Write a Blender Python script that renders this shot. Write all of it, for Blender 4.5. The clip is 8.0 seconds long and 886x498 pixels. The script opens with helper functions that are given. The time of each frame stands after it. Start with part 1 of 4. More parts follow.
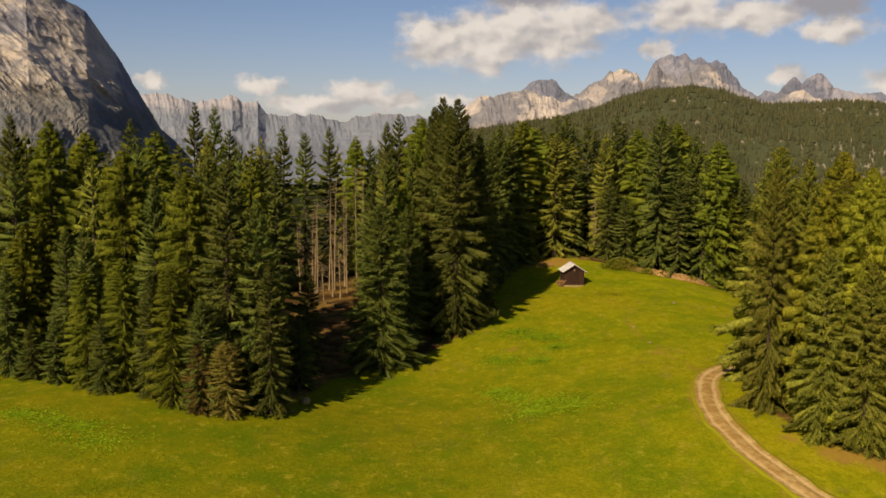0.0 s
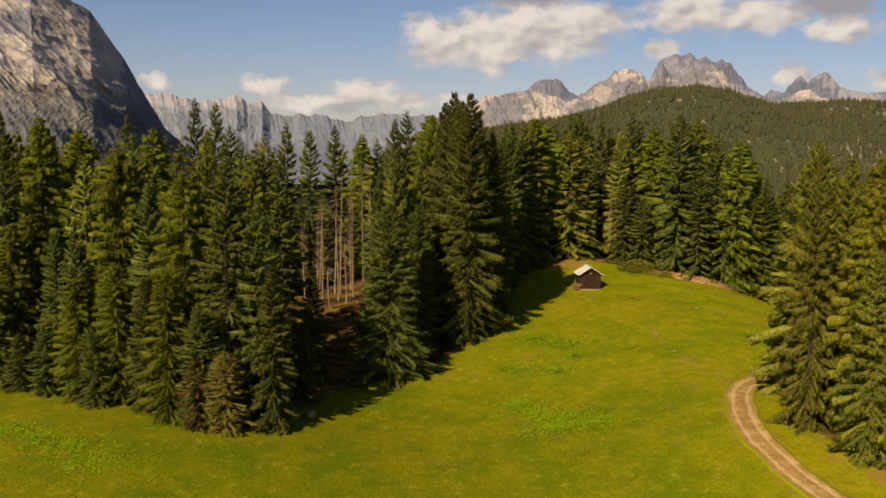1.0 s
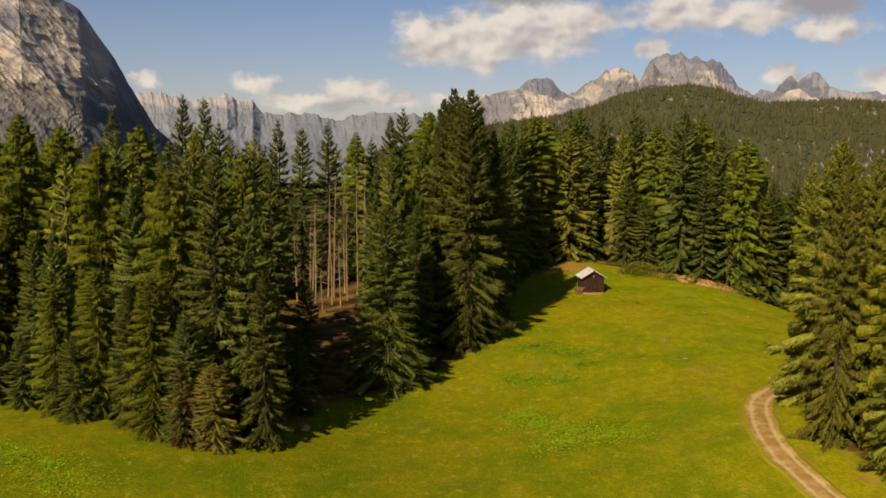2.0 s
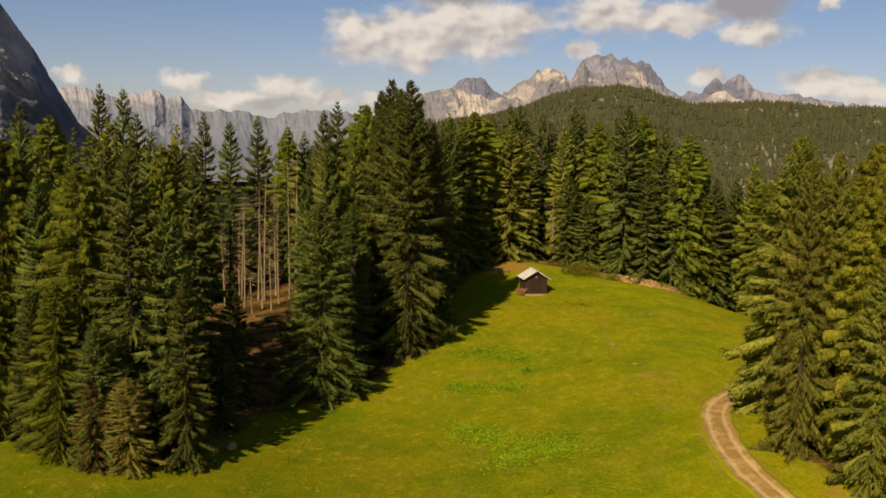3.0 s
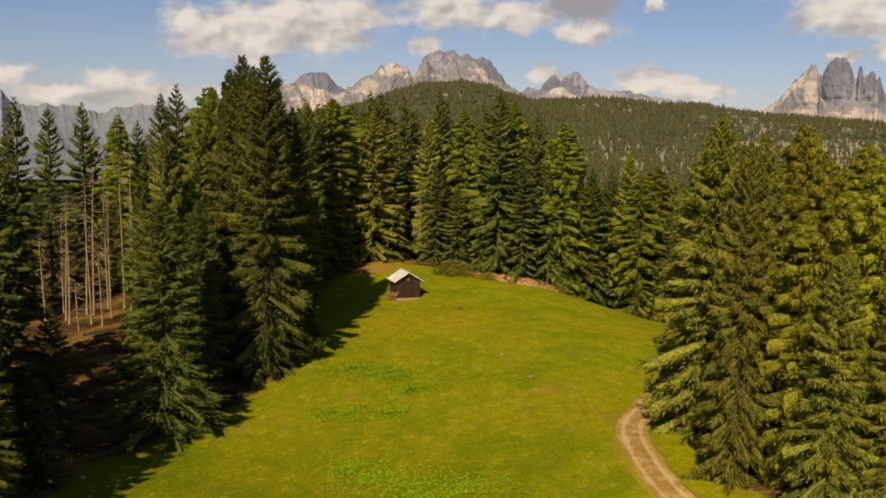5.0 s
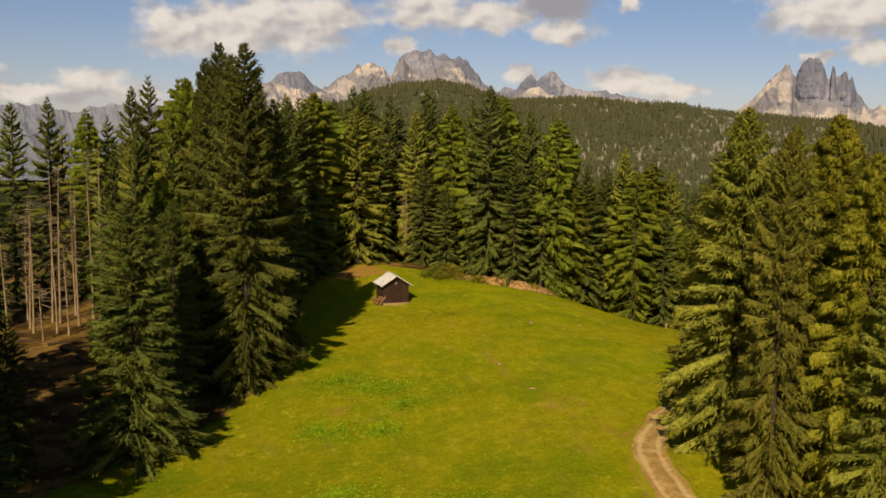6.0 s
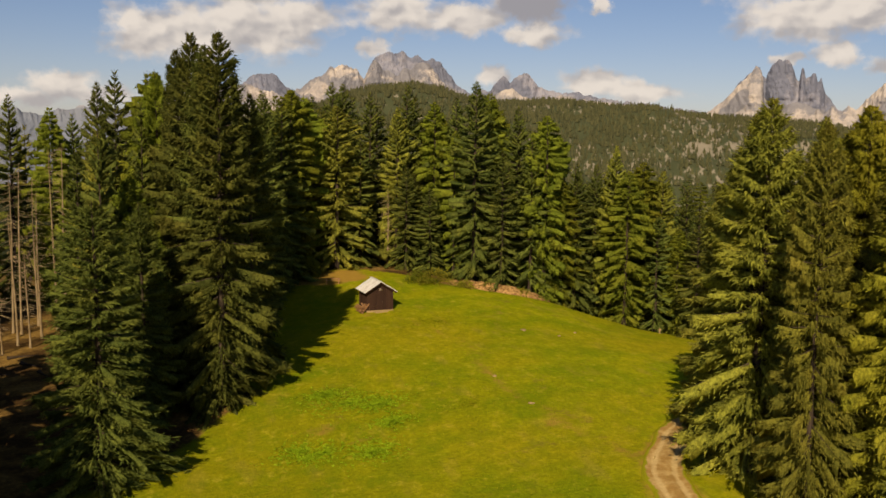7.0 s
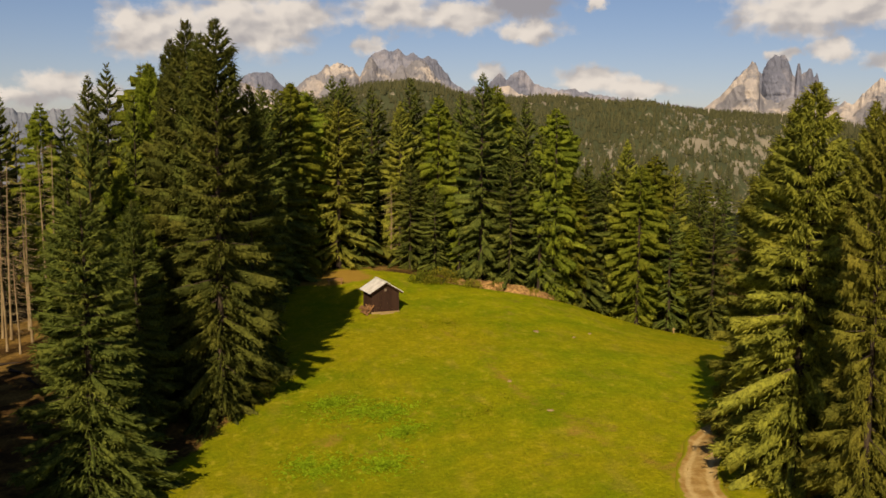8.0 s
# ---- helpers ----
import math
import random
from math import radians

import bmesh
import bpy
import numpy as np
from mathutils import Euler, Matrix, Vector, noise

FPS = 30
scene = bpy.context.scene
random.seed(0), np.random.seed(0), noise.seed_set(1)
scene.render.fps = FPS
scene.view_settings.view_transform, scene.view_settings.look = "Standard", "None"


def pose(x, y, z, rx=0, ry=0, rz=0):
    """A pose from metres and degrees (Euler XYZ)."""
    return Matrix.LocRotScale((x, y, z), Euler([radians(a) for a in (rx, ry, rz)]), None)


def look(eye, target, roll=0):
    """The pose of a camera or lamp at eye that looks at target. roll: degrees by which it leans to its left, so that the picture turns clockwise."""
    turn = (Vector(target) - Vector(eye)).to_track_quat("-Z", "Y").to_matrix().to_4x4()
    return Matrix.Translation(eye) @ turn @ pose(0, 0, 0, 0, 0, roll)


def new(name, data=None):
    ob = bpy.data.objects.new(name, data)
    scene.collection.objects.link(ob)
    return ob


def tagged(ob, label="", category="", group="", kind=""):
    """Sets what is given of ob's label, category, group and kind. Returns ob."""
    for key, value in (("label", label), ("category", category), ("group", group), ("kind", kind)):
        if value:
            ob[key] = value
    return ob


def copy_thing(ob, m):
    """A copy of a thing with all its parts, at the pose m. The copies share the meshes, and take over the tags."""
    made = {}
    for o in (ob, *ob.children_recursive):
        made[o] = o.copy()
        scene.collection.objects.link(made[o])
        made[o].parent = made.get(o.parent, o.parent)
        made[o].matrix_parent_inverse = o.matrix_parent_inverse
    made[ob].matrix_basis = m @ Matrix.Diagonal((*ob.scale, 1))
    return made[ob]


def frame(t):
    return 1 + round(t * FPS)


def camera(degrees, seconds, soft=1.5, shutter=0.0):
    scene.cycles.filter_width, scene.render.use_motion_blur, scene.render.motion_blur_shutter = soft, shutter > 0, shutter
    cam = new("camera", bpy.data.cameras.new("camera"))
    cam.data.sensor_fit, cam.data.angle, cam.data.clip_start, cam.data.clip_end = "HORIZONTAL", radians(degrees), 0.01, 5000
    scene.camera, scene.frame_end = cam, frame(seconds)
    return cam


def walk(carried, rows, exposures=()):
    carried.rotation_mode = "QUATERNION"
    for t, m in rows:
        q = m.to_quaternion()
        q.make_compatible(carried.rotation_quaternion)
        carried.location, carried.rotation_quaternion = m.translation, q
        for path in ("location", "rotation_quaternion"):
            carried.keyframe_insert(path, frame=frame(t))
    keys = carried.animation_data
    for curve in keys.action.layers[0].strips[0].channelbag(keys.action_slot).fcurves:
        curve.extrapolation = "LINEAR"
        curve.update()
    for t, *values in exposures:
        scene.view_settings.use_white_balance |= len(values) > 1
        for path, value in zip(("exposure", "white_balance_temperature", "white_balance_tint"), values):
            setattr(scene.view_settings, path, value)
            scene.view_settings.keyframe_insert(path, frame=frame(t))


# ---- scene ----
cam = camera(52.0, 8.0, soft=1.6)
# seconds, eye, then yaw, pitch and roll in degrees
PATH = [
    (0.0, (-0.00, -0.00, 24.00), (-0.12, -6.90, 0.71)),
    (0.5, (-0.42, 2.69, 23.82), (-0.01, -6.90, 0.72)),
    (1.0, (-0.88, 5.71, 23.64), (0.16, -6.91, 0.68)),
    (2.5, (-2.18, 12.93, 23.34), (-1.79, -6.99, 0.88)),
    (3.0, (-2.30, 16.12, 22.98), (-4.65, -6.97, 1.11)),
    (3.5, (-2.47, 19.26, 22.72), (-7.95, -6.97, 1.19)),
    (4.0, (-2.76, 22.74, 22.41), (-11.23, -6.97, 1.16)),
    (4.5, (-3.02, 25.64, 22.24), (-13.23, -7.03, 1.06)),
    (6.0, (-2.94, 34.89, 21.48), (-15.82, -7.06, 0.97)),
    (6.5, (-2.89, 37.64, 21.25), (-16.71, -6.98, 0.96)),
    (7.0, (-2.78, 40.39, 21.02), (-17.46, -6.91, 0.83)),
    (7.5, (-2.72, 42.65, 20.78), (-17.81, -6.90, 0.71)),
    (8.0, (-2.65, 44.60, 20.58), (-17.66, -7.05, 0.45)),
]
walk(cam, [(t, pose(*eye, 0, 0, yaw) @ pose(0, 0, 0, 90 + pitch, 0, 0) @ pose(0, 0, 0, 0, 0, roll)) for t, eye, (yaw, pitch, roll) in PATH])


# ---------------------------------------------------------------- light
SUN_BEARING, SUN_HEIGHT = 208.0, 34.5          # degrees: clockwise from +y, above the horizon
world = bpy.data.worlds.new("sky")
scene.world = world
world.use_nodes = True


def sun_direction():
    b, h = radians(SUN_BEARING), radians(SUN_HEIGHT)
    return Vector((math.sin(b) * math.cos(h), math.cos(b) * math.cos(h), math.sin(h)))


sun_data = bpy.data.lights.new("sun", "SUN")
sun_data.energy, sun_data.angle, sun_data.color = 4.9, radians(0.6), (1.0, 0.815, 0.565)
sun = new("sun", sun_data)
sun.matrix_world = look((0, 0, 300), Vector((0, 0, 300)) - sun_direction())
scene.view_settings.exposure = 0.29


class Nodes:
    """Short hand for a node tree."""

    def __init__(self, tree):
        self.tree = tree
        tree.nodes.clear()

    def add(self, kind, settings=None, **inputs):
        node = self.tree.nodes.new(kind)
        for key, value in (settings or {}).items():
            setattr(node, key, value)
        for key, value in inputs.items():
            self.put(node, key.replace("_", " "), value)
        return node

    def put(self, node, key, value):
        socket = node.inputs[int(key[1:])] if key[0] == "i" and key[1:].isdigit() else node.inputs[key]
        if isinstance(value, bpy.types.NodeSocket):
            self.tree.links.new(value, socket)
        else:
            socket.default_value = value

    def math(self, op, a, b=0.0, c=0.0, clamp=False):
        return self.add("ShaderNodeMath", dict(operation=op, use_clamp=clamp), i0=a, i1=b, i2=c).outputs[0]

    def vec(self, op, a, b=(0, 0, 0)):
        node = self.add("ShaderNodeVectorMath", dict(operation=op), i0=a, i1=b)
        return node.outputs["Value"] if op in ("LENGTH", "DOT_PRODUCT", "DISTANCE") else node.outputs["Vector"]

    def mix(self, fac, a, b, blend="MIX"):
        node = self.add("ShaderNodeMix", dict(data_type="RGBA", blend_type=blend))
        self.put(node, "i0", fac), self.put(node, "i6", a), self.put(node, "i7", b)
        return node.outputs[2]

    def ramp(self, fac, low, high, smooth=True):
        node = self.add("ShaderNodeMapRange", dict(interpolation_type="SMOOTHSTEP" if smooth else "LINEAR"), i0=fac, i1=low, i2=high)
        return node.outputs[0]

    def noise(self, where, scale, detail=4.0, rough=0.55, lacunarity=2.0):
        return self.add("ShaderNodeTexNoise", i0=where, Scale=scale, Detail=detail, Roughness=rough, Lacunarity=lacunarity).outputs[0]


# Cumulus clouds: bearing and height of their middles, half width, half height (degrees).
CLOUDS = [
    (-0.6, 6.0, 2.6, 1.9), (2.6, 5.9, 4.4, 2.1), (5.6, 6.6, 4.6, 2.3), (8.2, 7.0, 2.8, 1.8), (5.0, 8.6, 3.6, 1.2),
    (14.6, 7.6, 3.6, 1.5), (18.6, 7.3, 3.4, 1.2), (23.0, 6.5, 2.6, 0.9), (22.6, 8.0, 3.0, 1.4), (12.9, 5.4, 1.2, 0.7),
    (-11.2, 3.1, 1.9, 0.7), (-5.2, 2.9, 2.4, 0.95), (-2.8, 2.3, 2.2, 0.8), (-8.2, 2.0, 3.4, 0.7), (1.0, 2.3, 2.0, 0.6),
    (20.3, 3.9, 1.4, 0.8), (26.6, 3.5, 2.4, 1.1), (29.6, 3.0, 2.8, 0.8), (38.6, 7.3, 5.0, 1.6), (42.2, 7.4, 3.6, 1.6),
    (40.3, 5.1, 1.4, 0.8), (37.7, 4.9, 1.0, 0.5), (43.6, 4.4, 1.6, 0.8), (26.9, 8.2, 0.9, 0.6), (-17.6, 3.3, 0.9, 0.5),
    (60.0, 6.0, 7.0, 2.5), (90.0, 9.0, 9.0, 3.5), (-48.0, 7.0, 8.0, 2.4), (-85.0, 10.0, 9.0, 3.0), (150.0, 12.0, 12.0, 3.0), (-140.0, 8.0, 12.0, 2.6),
]


def build_sky():
    n = Nodes(world.node_tree)
    sky = n.add("ShaderNodeTexSky", dict(sky_type="NISHITA", sun_disc=False, sun_elevation=radians(SUN_HEIGHT), sun_rotation=radians(SUN_BEARING),
                                         altitude=1500.0, air_density=1.0, dust_density=1.5, ozone_density=1.4))
    way = n.add("ShaderNodeTexCoord").outputs["Generated"]
    xyz = n.add("ShaderNodeSeparateXYZ", i0=way)
    bearing = n.math("MULTIPLY", n.math("ARCTAN2", xyz.outputs[0], xyz.outputs[1]), 180 / math.pi)
    height = n.math("MULTIPLY", n.math("ARCSINE", xyz.outputs[2]), 180 / math.pi)
    flat = n.add("ShaderNodeCombineXYZ", i0=bearing, i1=height).outputs[0]
    warp = n.vec("MULTIPLY", n.vec("SUBTRACT", n.add("ShaderNodeTexNoise", i0=flat, Scale=0.9, Detail=5.0, Roughness=0.6).outputs["Color"], (0.5, 0.5, 0.5)), (2.2, 1.3, 0))
    bent = n.vec("ADD", flat, warp)
    nearest, upper = None, None
    for b, h, w, t in CLOUDS:
        off = n.vec("MULTIPLY", n.vec("SUBTRACT", bent, (b, h, 0)), (1 / w, 1 / t, 0))
        far = n.vec("LENGTH", off)
        nearest = far if nearest is None else n.add("ShaderNodeMath", dict(operation="SMOOTH_MIN"), i0=nearest, i1=far, i2=0.25).outputs[0]
        over = n.vec("LENGTH", n.vec("ADD", off, (0.25, -0.42, 0)))
        upper = over if upper is None else n.add("ShaderNodeMath", dict(operation="SMOOTH_MIN"), i0=upper, i1=over, i2=0.2).outputs[0]
    puffs = n.vec("ADD", n.vec("MULTIPLY", flat, (1.0, 1.5, 1.0)), n.vec("MULTIPLY", warp, (0.5, 0.5, 0)))
    fine = n.noise(puffs, 0.50, 6.0, 0.52)
    dense = n.math("SUBTRACT", n.math("ADD", 1.0, n.math("MULTIPLY", n.math("SUBTRACT", fine, 0.5), 1.35)), nearest)
    mask = n.math("MULTIPLY", n.ramp(dense, -0.12, 0.52), 0.96)
    # the side of each puff that looks towards the sun, high on the left, is the bright one
    sunward = n.noise(n.vec("ADD", puffs, (-0.42, 0.55, 0)), 0.42, 2.5, 0.45)
    relief = n.math("SUBTRACT", n.noise(puffs, 0.42, 2.5, 0.45), sunward)
    lit = n.ramp(n.math("ADD", n.math("MULTIPLY", relief, 1.9), n.math("MULTIPLY", n.math("SUBTRACT", upper, 0.75), -0.22)), -0.42, 0.34)
    white = n.mix(lit, (0.355, 0.325, 0.315, 1), (0.660, 0.585, 0.510, 1))
    shade = None
    for b, h, w, t in ((5.2, 9.1, 4.0, 1.2), (22.8, 8.3, 2.9, 1.5), (40.0, 9.2, 5.0, 1.0)):
        far = n.vec("LENGTH", n.vec("MULTIPLY", n.vec("SUBTRACT", bent, (b, h, 0)), (1 / w, 1 / t, 0)))
        shade = far if shade is None else n.math("MINIMUM", shade, far)
    white = n.mix(n.ramp(shade, 1.15, 0.55), white, (0.275, 0.258, 0.27, 1))
    haze = n.mix(n.ramp(height, 12.0, -1.0), (0.95, 0.98, 1.06, 1), (1.10, 0.99, 1.01, 1))
    clear = n.mix(1.0, n.mix(1.0, sky.outputs[0], (0.0550, 0.0530, 0.0550, 1), "MULTIPLY"), haze, "MULTIPLY")
    ground = n.add("ShaderNodeBackground", Color=n.mix(mask, clear, white), Strength=1.0)
    n.add("ShaderNodeOutputWorld", Surface=ground.outputs[0])


build_sky()


# ---------------------------------------------------------------- materials
def material(name, build, rough=0.85, gloss=0.2, see_through=0.0):
    """build(n, where) gives colour and, or None, height for the bump with its distance in metres."""
    m = bpy.data.materials.new(name)
    m.use_nodes = True
    n = Nodes(m.node_tree)
    where = n.add("ShaderNodeTexCoord").outputs["Object"]
    colour, bump, depth = build(n, where)
    shader = n.add("ShaderNodeBsdfPrincipled", Base_Color=colour, Roughness=rough, Specular_IOR_Level=gloss)
    if bump is not None:
        n.put(shader, "Normal", n.add("ShaderNodeBump", Height=bump, Distance=depth, Strength=1.0).outputs[0])
    out = shader.outputs[0]
    if see_through:
        leaf = n.add("ShaderNodeBsdfTranslucent", Color=colour)
        out = n.add("ShaderNodeMixShader", i0=see_through, i1=out, i2=leaf.outputs[0]).outputs[0]
    n.add("ShaderNodeOutputMaterial", Surface=out)
    return m


def needles(low, high, tip):
    def build(n, where):
        tree = n.add("ShaderNodeObjectInfo").outputs["Random"]
        twig = n.add("ShaderNodeNewGeometry").outputs["Random Per Island"]
        colour = n.mix(twig, low, high)
        colour = n.mix(n.ramp(n.noise(where, 0.35, 3.0), 0.45, 0.75), colour, tip)
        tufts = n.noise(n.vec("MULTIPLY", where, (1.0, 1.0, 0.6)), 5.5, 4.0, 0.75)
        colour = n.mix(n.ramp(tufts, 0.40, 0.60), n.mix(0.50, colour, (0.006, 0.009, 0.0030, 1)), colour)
        shift = n.add("ShaderNodeHueSaturation", Hue=n.math("ADD", 0.490, n.math("MULTIPLY", tree, 0.030)), Saturation=1.0,
                      Value=n.math("ADD", 0.74, n.math("MULTIPLY", tree, 0.50)), Color=colour)
        return shift.outputs[0], tufts, 0.12
    return build


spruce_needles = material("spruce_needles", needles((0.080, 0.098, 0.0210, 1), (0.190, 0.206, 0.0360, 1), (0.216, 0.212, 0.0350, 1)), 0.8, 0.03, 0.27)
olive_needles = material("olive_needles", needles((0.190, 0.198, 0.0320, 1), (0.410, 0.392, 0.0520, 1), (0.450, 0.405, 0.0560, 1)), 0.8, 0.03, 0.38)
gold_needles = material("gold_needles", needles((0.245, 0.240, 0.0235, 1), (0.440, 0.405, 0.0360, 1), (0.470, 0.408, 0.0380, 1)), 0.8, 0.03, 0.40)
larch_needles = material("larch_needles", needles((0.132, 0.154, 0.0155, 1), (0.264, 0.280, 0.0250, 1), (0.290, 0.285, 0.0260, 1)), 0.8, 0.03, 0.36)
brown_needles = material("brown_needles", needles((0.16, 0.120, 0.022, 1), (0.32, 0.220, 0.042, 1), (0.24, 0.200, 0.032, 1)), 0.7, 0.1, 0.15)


def bark_look(dark, pale):
    def build(n, where):
        streak = n.noise(n.vec("MULTIPLY", where, (6, 6, 0.8)), 1.0, 5.0, 0.6)
        patch = n.noise(where, 0.7, 3.0)
        return n.mix(n.ramp(streak, 0.35, 0.7), dark, n.mix(patch, dark, pale)), streak, 0.03
    return build


bark = material("bark", bark_look((0.029, 0.020, 0.0131, 1), (0.115, 0.082, 0.0574, 1)), 0.9, 0.15)
dead_bark = material("dead_bark", bark_look((0.200, 0.140, 0.0700, 1), (0.470, 0.365, 0.2100, 1)), 0.9, 0.15)


def meadow_look(n, where):
    wood = n.add("ShaderNodeAttribute", dict(attribute_name="wood")).outputs["Fac"]
    big = n.noise(where, 0.045, 4.0, 0.6)
    mid = n.noise(where, 0.22, 4.0, 0.65)
    fine = n.noise(where, 3.2, 5.0, 0.7)
    streaks = n.noise(n.vec("MULTIPLY", where, (0.5, 0.18, 0.5)), 1.0, 4.0, 0.6)
    green = n.mix(n.ramp(mid, 0.35, 0.68), (0.215, 0.258, 0.0035, 1), (0.335, 0.325, 0.0043, 1))
    green = n.mix(n.ramp(big, 0.44, 0.62), green, (0.358, 0.310, 0.0059, 1))
    green = n.mix(n.math("MULTIPLY", n.ramp(streaks, 0.54, 0.70), 0.6), green, (0.360, 0.290, 0.0287, 1))
    green = n.mix(n.math("MULTIPLY", n.ramp(n.noise(where, 0.33, 5.0, 0.7), 0.60, 0.72), 0.60), green, (0.271, 0.156, 0.0410, 1))
    east = n.ramp(n.math("ADD", n.add("ShaderNodeSeparateXYZ", i0=where).outputs[0], n.math("MULTIPLY", n.math("SUBTRACT", big, 0.5), 45.0)), -14.0, 40.0)
    green = n.mix(n.math("MULTIPLY", n.math("SUBTRACT", 1.0, east), 0.62), green, n.mix(n.ramp(mid, 0.38, 0.62), (0.074, 0.122, 0.0025, 1), (0.165, 0.152, 0.0033, 1)))
    clumps = n.noise(n.vec("MULTIPLY", where, (1.0, 0.75, 1.0)), 0.95, 5.0, 0.72)
    green = n.mix(n.math("MULTIPLY", n.ramp(clumps, 0.54, 0.40), 0.30), green, (0.135, 0.160, 0.0030, 1))
    green = n.mix(n.math("MULTIPLY", n.ramp(clumps, 0.54, 0.70), 0.50), green, (0.500, 0.400, 0.0300, 1))
    green = n.mix(n.ramp(fine, 0.36, 0.72), n.mix(0.34, green, (0.050, 0.062, 0.0033, 1)), green)
    worn = n.add("ShaderNodeAttribute", dict(attribute_name="worn")).outputs["Fac"]
    rub = n.ramp(n.math("ADD", worn, n.math("MULTIPLY", n.math("SUBTRACT", n.noise(where, 1.1, 5.0, 0.7), 0.5), 1.1)), 0.35, 0.95)
    green = n.mix(n.math("MULTIPLY", rub, 0.78), green, (0.320, 0.175, 0.0380, 1))
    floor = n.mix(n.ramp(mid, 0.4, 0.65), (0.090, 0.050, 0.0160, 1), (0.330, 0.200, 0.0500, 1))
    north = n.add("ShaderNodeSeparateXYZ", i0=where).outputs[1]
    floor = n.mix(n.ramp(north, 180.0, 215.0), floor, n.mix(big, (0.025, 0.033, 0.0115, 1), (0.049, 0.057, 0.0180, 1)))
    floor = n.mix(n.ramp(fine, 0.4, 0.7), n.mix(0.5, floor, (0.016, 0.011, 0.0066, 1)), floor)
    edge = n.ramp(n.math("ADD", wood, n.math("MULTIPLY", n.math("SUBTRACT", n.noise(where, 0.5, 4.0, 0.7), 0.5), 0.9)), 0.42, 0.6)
    return n.mix(edge, green, floor), fine, 0.12


meadow = material("meadow", meadow_look, 0.95, 0.02)


def track_look(n, where):
    fine = n.noise(where, 4.0, 6.0, 0.7)
    big = n.noise(where, 0.9, 5.0, 0.65)
    rut = n.add("ShaderNodeAttribute", dict(attribute_name="rut")).outputs["Fac"]
    grown = n.add("ShaderNodeAttribute", dict(attribute_name="verge")).outputs["Fac"]
    dirt = n.mix(n.ramp(big, 0.40, 0.64), (0.365, 0.215, 0.062, 1), (0.520, 0.350, 0.128, 1))
    dirt = n.mix(n.math("MULTIPLY", n.ramp(n.math("ADD", rut, n.math("MULTIPLY", n.math("SUBTRACT", big, 0.5), 1.3)), 0.35, 0.9), 0.75), dirt, (0.640, 0.465, 0.200, 1))
    dirt = n.mix(n.ramp(fine, 0.4, 0.72), n.mix(0.25, dirt, (0.131, 0.074, 0.0246, 1)), dirt)
    grass = n.mix(fine, (0.190, 0.200, 0.0045, 1), (0.300, 0.265, 0.0120, 1))
    edge = n.ramp(n.math("ADD", grown, n.math("MULTIPLY", n.math("SUBTRACT", n.noise(where, 1.6, 5.0, 0.7), 0.5), 1.5)), 0.45, 0.75)
    return n.mix(edge, dirt, grass), fine, 0.06


track = material("track", track_look, 0.95, 0.02)


# weathered: how far dark patches spread; they imitate shadowed parts of the mountains
def rock_look(pale, dark, green_below, green_soft, green_amount, weathered=0.5, size=0.0035, low_a=(0.057, 0.066, 0.0697, 1), low_b=(0.107, 0.111, 0.1025, 1)):
    def build(n, where):
        streak = n.noise(n.vec("MULTIPLY", where, (0.016, 0.016, 0.010)), 1.0, 9.0, 0.66)
        band = n.noise(n.vec("MULTIPLY", where, (0.004, 0.004, 0.03)), 1.0, 5.0, 0.6)
        patch = n.noise(where, size, 6.0, 0.6)
        rock = n.mix(n.ramp(streak, 0.38, 0.60), n.mix(0.5, dark, pale), pale)
        rock = n.mix(n.math("MULTIPLY", n.ramp(band, 0.45, 0.65), 0.3), rock, n.mix(0.5, dark, (0.246, 0.197, 0.1476, 1)))
        # sharp-edged bluish dark patches, shadow on the rock painted by noise
        shade_patch = n.ramp(n.math("ADD", patch, n.math("MULTIPLY", n.math("SUBTRACT", streak, 0.5), 0.35)), 0.50 - 0.12 * (weathered - 0.5), 0.58 - 0.12 * (weathered - 0.5))
        rock = n.mix(n.math("MULTIPLY", shade_patch, 0.85), rock, n.mix(n.ramp(streak, 0.35, 0.7), n.mix(0.35, dark, (0.049, 0.053, 0.0656, 1)), dark))
        z = n.add("ShaderNodeSeparateXYZ", i0=where).outputs[2]
        low = n.math("ADD", n.math("ADD", z, n.math("MULTIPLY", n.math("SUBTRACT", patch, 0.5), green_soft * 3)), n.math("MULTIPLY", n.math("SUBTRACT", streak, 0.5), green_soft * 2.5))
        grown = n.math("MULTIPLY", n.ramp(low, green_below + green_soft, green_below - green_soft), green_amount)
        return n.mix(grown, rock, n.mix(streak, low_a, low_b)), streak, 14.0
    return build


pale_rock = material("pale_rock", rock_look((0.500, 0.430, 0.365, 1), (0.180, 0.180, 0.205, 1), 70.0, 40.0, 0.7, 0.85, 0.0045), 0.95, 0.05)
# darker, bluer copy of the pale rock: cloud shadow painted as base colour
cloud_shaded_rock = material("cloud_shaded_rock", rock_look((0.270, 0.262, 0.295, 1), (0.145, 0.155, 0.205, 1), 60.0, 30.0, 0.2, 0.9, 0.004), 0.95, 0.05)
# aerial haze is painted in: lavender-pale rock, haze-blue low slopes instead of green
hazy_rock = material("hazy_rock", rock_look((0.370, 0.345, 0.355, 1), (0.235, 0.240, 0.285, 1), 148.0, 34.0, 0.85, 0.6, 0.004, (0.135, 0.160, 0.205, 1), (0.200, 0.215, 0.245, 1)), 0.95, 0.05)
